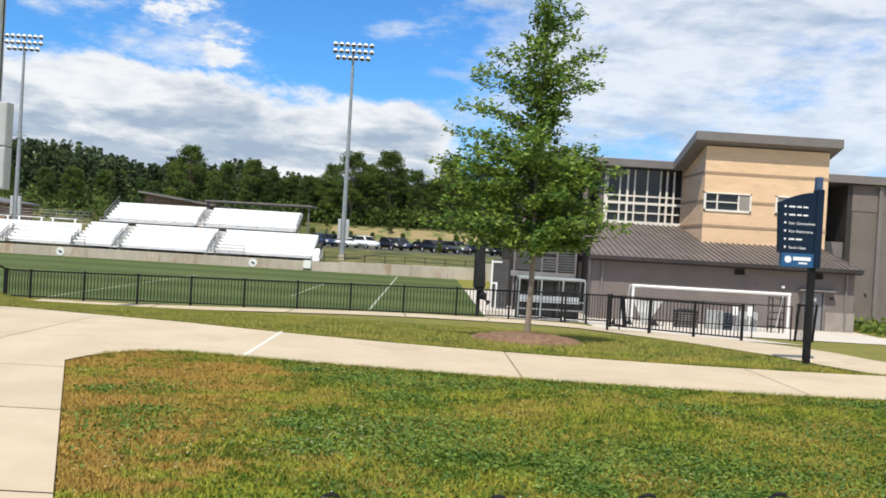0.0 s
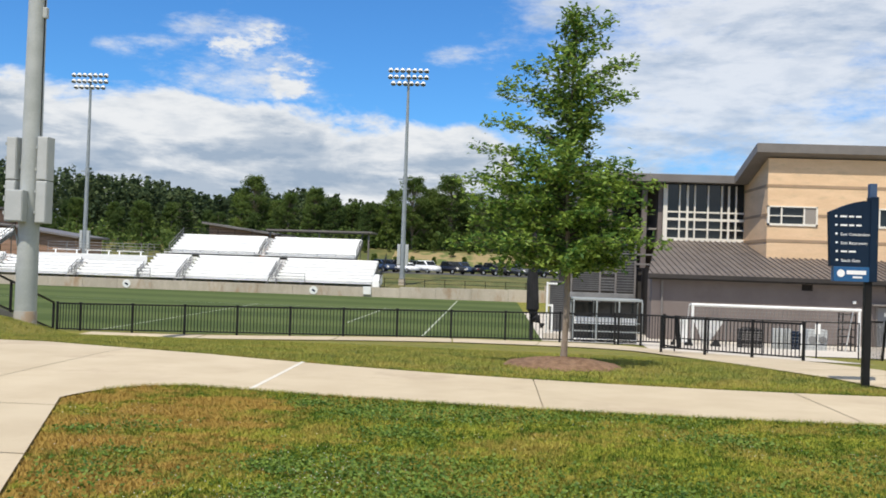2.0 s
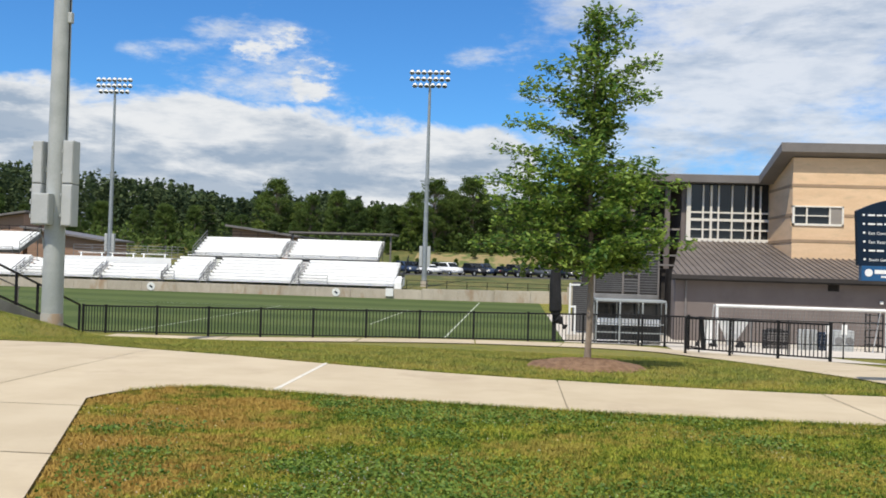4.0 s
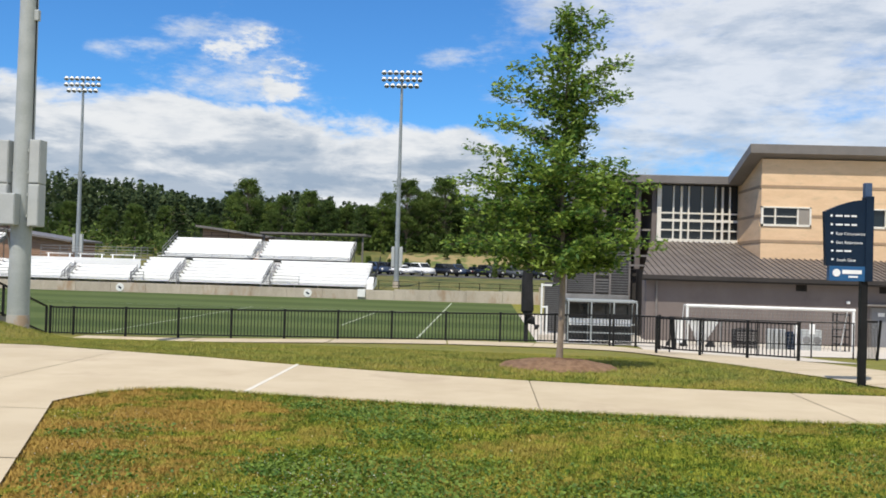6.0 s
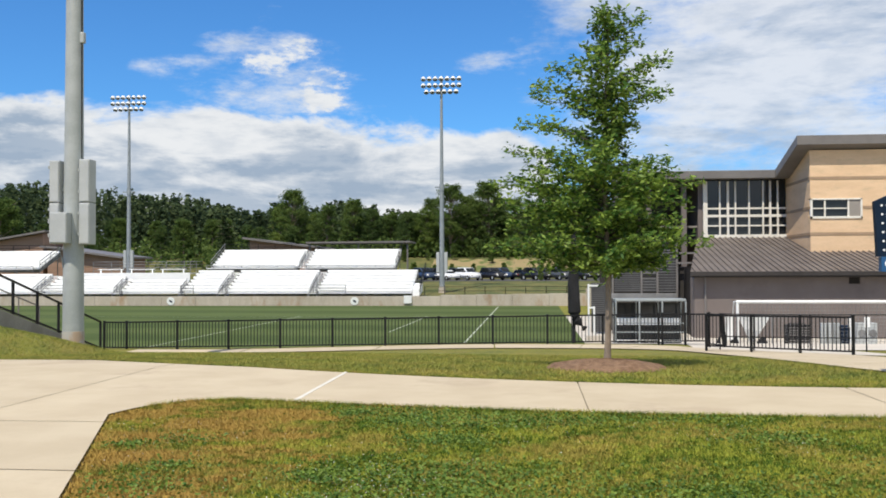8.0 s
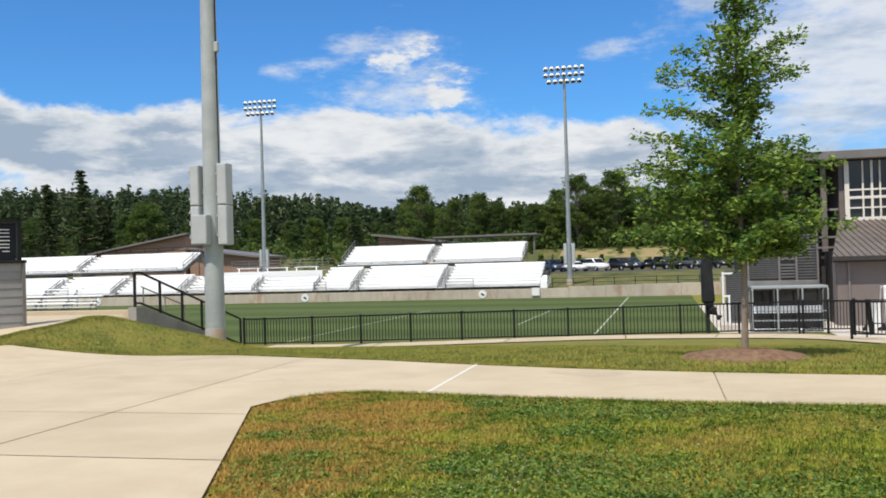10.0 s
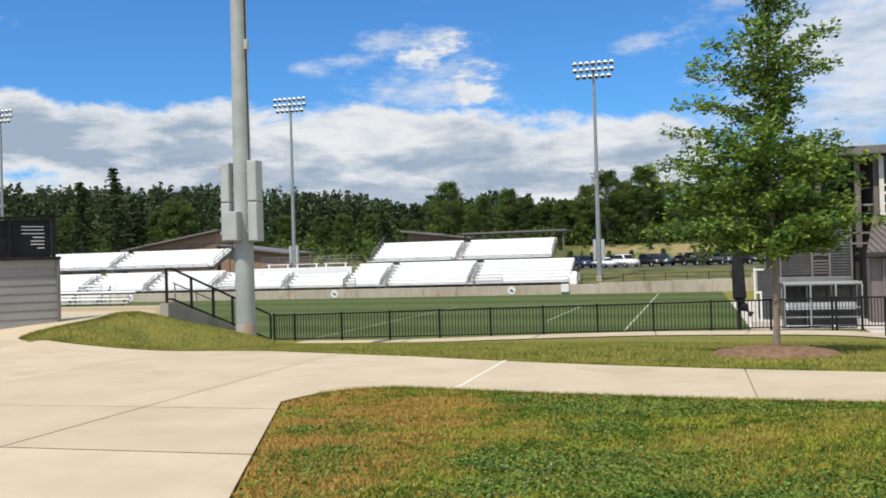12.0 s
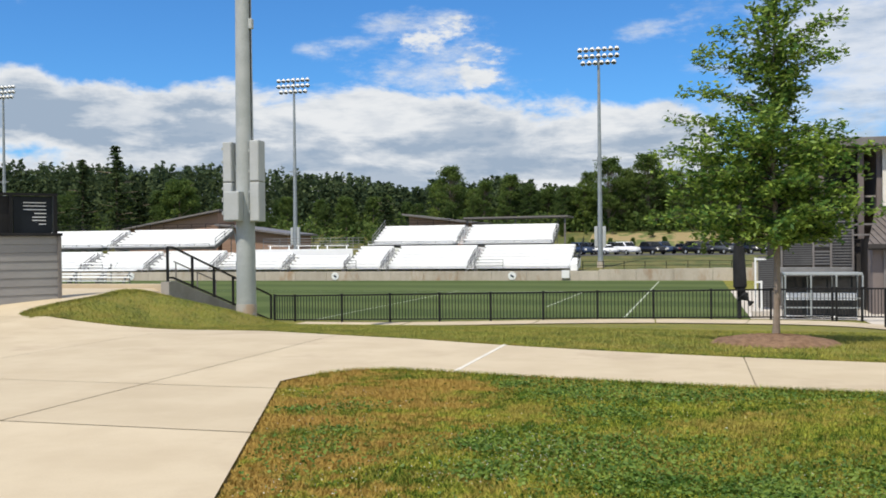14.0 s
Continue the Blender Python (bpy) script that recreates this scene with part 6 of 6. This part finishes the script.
for k, text in enumerate(TEXTS):
    z = 2.655 - k * 0.142
    x = SX - 0.555 + k * 0.006
    bm = bmesh.new(); tube(bm, [(x, SY - 0.074, z + 0.02), (x, SY - 0.080, z + 0.02)], 0.019, 14); part("arrow_dot", bm, LETTER, panel)
    if text:
        at = x + 0.065
        for word in text.split():
            ob = letters(word, at, SY - 0.0775, z - 0.008, 0.066, panel)
            at = max(c.co.x for c in ob.data.vertices) + 0.022
    else:
        for a, b in (((0.065, 0.175), (0.205, 0.285), (0.315, 0.40)) if k < 2 else ((0.065, 0.165), (0.19, 0.30))):
            bm = bmesh.new(); box(bm, x + a, x + b, SY - 0.080, SY - 0.0755, z + 0.004, z + 0.032); part("text_bar", bm, LETTER, panel)
bm = bmesh.new()
tube(bm, [(SX - 0.46, SY - 0.084, 1.75), (SX - 0.46, SY - 0.091, 1.75)], 0.062, 18)
part("mark", bm, LETTER, blue)
for x0, x1, z0, z1 in ((-0.37, -0.06, 1.735, 1.80), (-0.27, -0.12, 1.675, 1.705)):
    bm = bmesh.new(); box(bm, SX + x0, SX + x1, SY - 0.091, SY - 0.0852, z0, z1); part("text_bar", bm, LETTER, blue)

sign.matrix_basis = Matrix.Translation((5.79, 14.66, -0.02)) @ Matrix.Diagonal((0.95, 0.95, 0.95, 1))

# ---------------- the young oak on its mulch ----------------
OX, OY = 1.27, 16.45
OZ = float(ter(OX, OY)) - 0.06
bm = bmesh.new()
n = 40
rings = []
for r, h in ((0.03, 0.16), (0.45, 0.14), (0.8, 0.07), (1.0, -0.03)):
    rings.append([bm.verts.new((OX + r * 1.12 * math.cos(k * math.tau / n) * (1 + 0.05 * math.sin(3 * k)), OY - 0.2 + 1.1 * r * math.sin(k * math.tau / n) * (1 + 0.06 * math.cos(5 * k)), float(ter(OX, OY - 0.2 + 1.1 * r * math.sin(k * math.tau / n))) + h + 0.02 * math.sin(k * 2.7 + r * 9))) for k in range(n)])
for a, b in zip(rings, rings[1:]):
    for k in range(n):
        bm.faces.new((a[k], b[k], b[(k + 1) % n], a[(k + 1) % n]))
bm.faces.new(rings[0])
bmesh.ops.recalc_face_normals(bm, faces=bm.faces)
tagged(part("mulch_ring", bm, MULCH, smooth=True), "low mound of reddish brown mulch round the tree", "mulch")

# whorls of limbs: height, reach to either side
WHORLS = [(1.82, 1.25, 0.95), (2.05, 1.6, 1.25), (2.22, 2.15, 1.72), (2.52, 1.72, 1.30), (2.70, 1.6, 1.2), (2.90, 1.86, 1.42), (3.24, 1.90, 1.56), (3.42, 1.75, 1.2), (3.62, 1.40, 1.10),
          (3.86, 1.66, 0.42), (4.10, 0.55, 0.30), (4.32, 1.44, 0.54), (4.58, 0.55, 0.45), (4.82, 1.18, 1.04), (5.04, 1.22, 0.74), (5.40, 1.02, 1.06), (5.66, 0.36, 0.52), (5.90, 0.20, 0.40), (6.12, 0.24, 0.66), (6.26, 0.16, 0.2)]
oak = thing("oak_tree", (OX, OY, OZ), "young oak in full leaf standing in mulch on the lawn", "tree")


def stem(h):
    return Vector((OX + 0.02 + 0.004 * h + 0.03 * math.sin(h * 1.3), OY + 0.02 * math.sin(h * 1.7), OZ + h))


bm = bmesh.new()
hs = np.linspace(-0.15, 6.25, 26)
tube(bm, [stem(h) for h in hs], [0.09 if h < 0 else 0.056 * (1 - h / 7.4) + (0.026 * max(0, 0.25 - h) / 0.25) + 0.005 for h in hs], 12)
trunk = part("trunk", bm, BARK, oak, smooth=True)
leaf_at = []
r2 = random.Random(11)


def limb(start, tip, sprays, thick, leaves):
    """One limb with side twigs, and flat sprays of leaves along its outer part."""
    d = (tip - start)
    reach = math.hypot(d.x, d.y)
    ca, sa = d.x / max(reach, 0.01), d.y / max(reach, 0.01)
    mid = start.lerp(tip, 0.55) + Vector((0, 0, 0.08 * reach))
    bm = bmesh.new()
    tube(bm, [start, start.lerp(mid, 0.5) + Vector((0, 0, 0.03)), mid, tip], [0.015, 0.011, 0.007, 0.003], 5, cap=False)
    for k in range(sprays):
        f = 0.15 + 0.85 * (k + r2.uniform(0.2, 1.0)) / sprays
        base = start.lerp(mid, min(1, f / 0.55)) if f < 0.55 else mid.lerp(tip, (f - 0.55) / 0.45)
        side = (1 if k % 2 else -1) * r2.uniform(0.04, 0.30) * (1.25 - 0.75 * f) * min(1.0, 0.35 + 0.6 * reach)
        end = base + Vector((-sa * side + ca * 0.07, ca * side + sa * 0.07, r2.uniform(-0.05, 0.07)))
        tube(bm, [base, end], [0.005, 0.002], 4, cap=False)
        for q in range(r2.randint(leaves - 4, leaves + 4)):
            leaf_at.append(base.lerp(end, r2.uniform(0.1, 1.1)) + Vector((r2.gauss(0, 0.055), r2.gauss(0, 0.055), r2.gauss(0, thick))))
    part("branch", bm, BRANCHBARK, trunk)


for w, (level, left, right) in enumerate(WHORLS):
    side_limbs = 3 if level < 3.7 else 2 if level < 5.6 else 1
    ways = [math.pi + r2.uniform(-0.5, 0.5) * (k > 0) for k in range(side_limbs)] + [r2.uniform(-0.5, 0.5) * (k > 0) for k in range(side_limbs)] + [math.pi / 2 + r2.uniform(-0.6, 0.6), -math.pi / 2 + r2.uniform(-0.6, 0.6)] * (2 if level < 3.7 else 1)
    for n_way, a in enumerate(ways):
        ca, sa = math.cos(a), math.sin(a)
        reach = 1.05 * (right if ca > 0 else left) * abs(ca) + 0.5 * (left + right) * (1 - abs(ca)) * 0.8
        reach *= r2.uniform(0.90, 1.0) if n_way % side_limbs == 0 and n_way < 2 * side_limbs else r2.uniform(0.5, 0.92)
        h = level + r2.uniform(-0.06, 0.06)
        start = stem(h - (0.10 + 0.5 * (h - 1.6) / 4.7) * reach * 0.8)
        limb(start, stem(h) + Vector((ca * reach, sa * reach, r2.uniform(-0.06, 0.08))), 3 + int(6.5 * reach), r2.uniform(0.055, 0.085), 18)
# short inner shoots along the stem
for k in range(42):
    h = 1.75 + 3.9 * k / 41
    a = k * 2.4
    reach = r2.uniform(0.16, 0.34) if h > 3.7 else r2.uniform(0.3, 0.8)
    limb(stem(h), stem(h) + Vector((math.cos(a) * reach, math.sin(a) * reach, 0.12)), 4, 0.06, 15)
pts = np.array([tuple(p) for p in leaf_at])
v, f = leaf_cards(pts, 0.056, 0.45, 0.9, 0.42)
part("foliage", mesh_np("foliage", v, f), LEAF, oak)

# ---------------- low black hoops beside the place where the walk began ----------------
rackh = thing("hoop_rail", (-0.2, 2.55, 0.0), "low black steel rail with round hoops along its top", "rail")
for x, z in ((-0.955, 0.755), (-0.35, 0.78), (0.195, 0.815), (0.675, 0.845), (1.1, 0.87)):
    bm = bmesh.new()
    tube(bm, [(x - 0.045, 2.6, 0.0), (x - 0.045, 2.6, z - 0.045)] + [(x + 0.045 * math.cos(q), 2.6, z - 0.045 + 0.045 * math.sin(q)) for q in np.linspace(math.pi * 0.9, math.pi * 0.1, 7)] + [(x + 0.045, 2.6, z - 0.045), (x + 0.045, 2.6, 0.0)], 0.008, 8)
    part("hoop", bm, BLACK, rackh)

# ---------------- grass blades ----------------
def blades(name, xs, ys, height, width, lift=0.0):
    n = len(xs)
    z = ter(xs, ys) + lift
    a = rng.uniform(0, math.tau, n)
    h = height * rng.uniform(0.45, 1.25, n)
    lean = rng.normal(size=(n, 2)) * (h * 0.55)[:, None]
    w = width * rng.uniform(0.6, 1.3, n)
    dx, dy = np.cos(a) * w, np.sin(a) * w
    p0 = np.stack([xs - dx, ys - dy, z - 0.005], -1)
    p1 = np.stack([xs + dx, ys + dy, z - 0.005], -1)
    p2 = np.stack([xs + lean[:, 0], ys + lean[:, 1], z + h], -1)
    v = np.stack([p0, p1, p2], 1).reshape(-1, 3)
    return tagged(part(name, mesh_np(name, v, np.arange(3 * n).reshape(n, 3)), BLADES), "short mown grass with clover and yellowed blades", "grass", kind="stuff")


xs, ys = rng.uniform(-4.85, 7.0, 520000), 4.0 + 7.9 * rng.uniform(0, 1, 520000) ** 1.1
inside = (ys < np.where(xs < -3.0, corner(xs), near_edge(xs)) - 0.01) & (xs > bed_side(ys) + 0.01) & (np.abs(xs) < 1.0 + ys * 0.60)
blades("lawn_grass", xs[inside], ys[inside], 0.034, 0.0085)
# broad clover leaves in patches
cx, cy = rng.uniform(-4.2, 6.5, 60), rng.uniform(4.4, 11.2, 60)
pick = rng.integers(0, 60, 60000)
spread = rng.uniform(0.12, 0.62, 60)[pick]
xs, ys = cx[pick] + rng.normal(size=60000) * spread, cy[pick] + rng.normal(size=60000) * spread * 0.8
keep = (rng.uniform(0, 1, 60000) < np.interp(xs, [-2.4, -1.0], [0.3, 1.0])) & (ys < np.where(xs < -3.0, corner(xs), near_edge(xs)) - 0.03) & (xs > bed_side(ys) + 0.05) & (np.abs(xs) < 1.0 + ys * 0.60)
v, f = leaf_cards(np.stack([xs[keep], ys[keep], ter(xs[keep], ys[keep]) + rng.uniform(0.014, 0.050, keep.sum())], -1), 0.0165, 0.35, 1.2, 0.75)
tagged(part("clover", mesh_np("clover", v, f), CLOVERLEAF), "dark green clover leaves spreading through the lawn", "clover", kind="stuff")
# clover heads in loose patches
cx, cy = rng.uniform(-4.0, 6.0, 46), rng.uniform(4.6, 11.0, 46)
cx[:6], cy[:6] = (-1.4, -1.1, -1.7, -3.9, 1.2, -1.5), (6.7, 7.2, 6.2, 9.6, 6.4, 7.6)
pick = np.where(rng.uniform(0, 1, 1500) < 0.30, rng.integers(0, 6, 1500), rng.integers(0, 46, 1500))
xs, ys = cx[pick] + rng.normal(size=1500) * 0.34, cy[pick] + rng.normal(size=1500) * 0.30
keep = (ys < np.where(xs < -3.0, corner(xs), near_edge(xs)) - 0.05) & (xs > bed_side(ys) + 0.08)
v, f = leaf_cards(np.stack([xs[keep], ys[keep], ter(xs[keep], ys[keep]) + 0.036], -1), 0.0066)
tagged(part("clover_flowers", mesh_np("clover_flowers", v, f), CLOVER), "tiny white clover heads scattered in the lawn", "flowers", kind="stuff")
# ragged fringe along the walk's edge
xs = rng.uniform(-4.7, 6.5, 16000)
edge = np.where(xs < -3.0, corner(xs), near_edge(xs))
blades("lawn_fringe", xs, edge - rng.exponential(0.05, 16000), 0.065, 0.005)
xs = rng.uniform(-14.7, 7.5, 160000)
lo = far_edge(xs)
ys = lo + 0.02 + rng.uniform(0, 1, 160000) ** 1.5 * 9.0
keep = (xs > mound_edge(ys) + 0.02) & (ys < 29.2) & (xs < np.interp(ys, [13.4, 14.5, 16.3, 20.3, 24, 27.6, 29], [6.6, 5.95, 5.43, 5.0, 4.72, 4.15, 2.8]))
blades("bank_grass", xs[keep], ys[keep], 0.05, 0.007)
# fringe of grass along the far side of the walk and round the mound
xs = rng.uniform(-13.5, 8.0, 22000)
blades("walk_fringe", xs, far_edge(xs) + 0.01 + rng.exponential(0.06, 22000), 0.06, 0.006)
ys = rng.uniform(16.9, 22.6, 9000)
blades("mound_fringe", mound_edge(ys) + 0.01 + rng.exponential(0.08, 9000), ys, 0.06, 0.007)
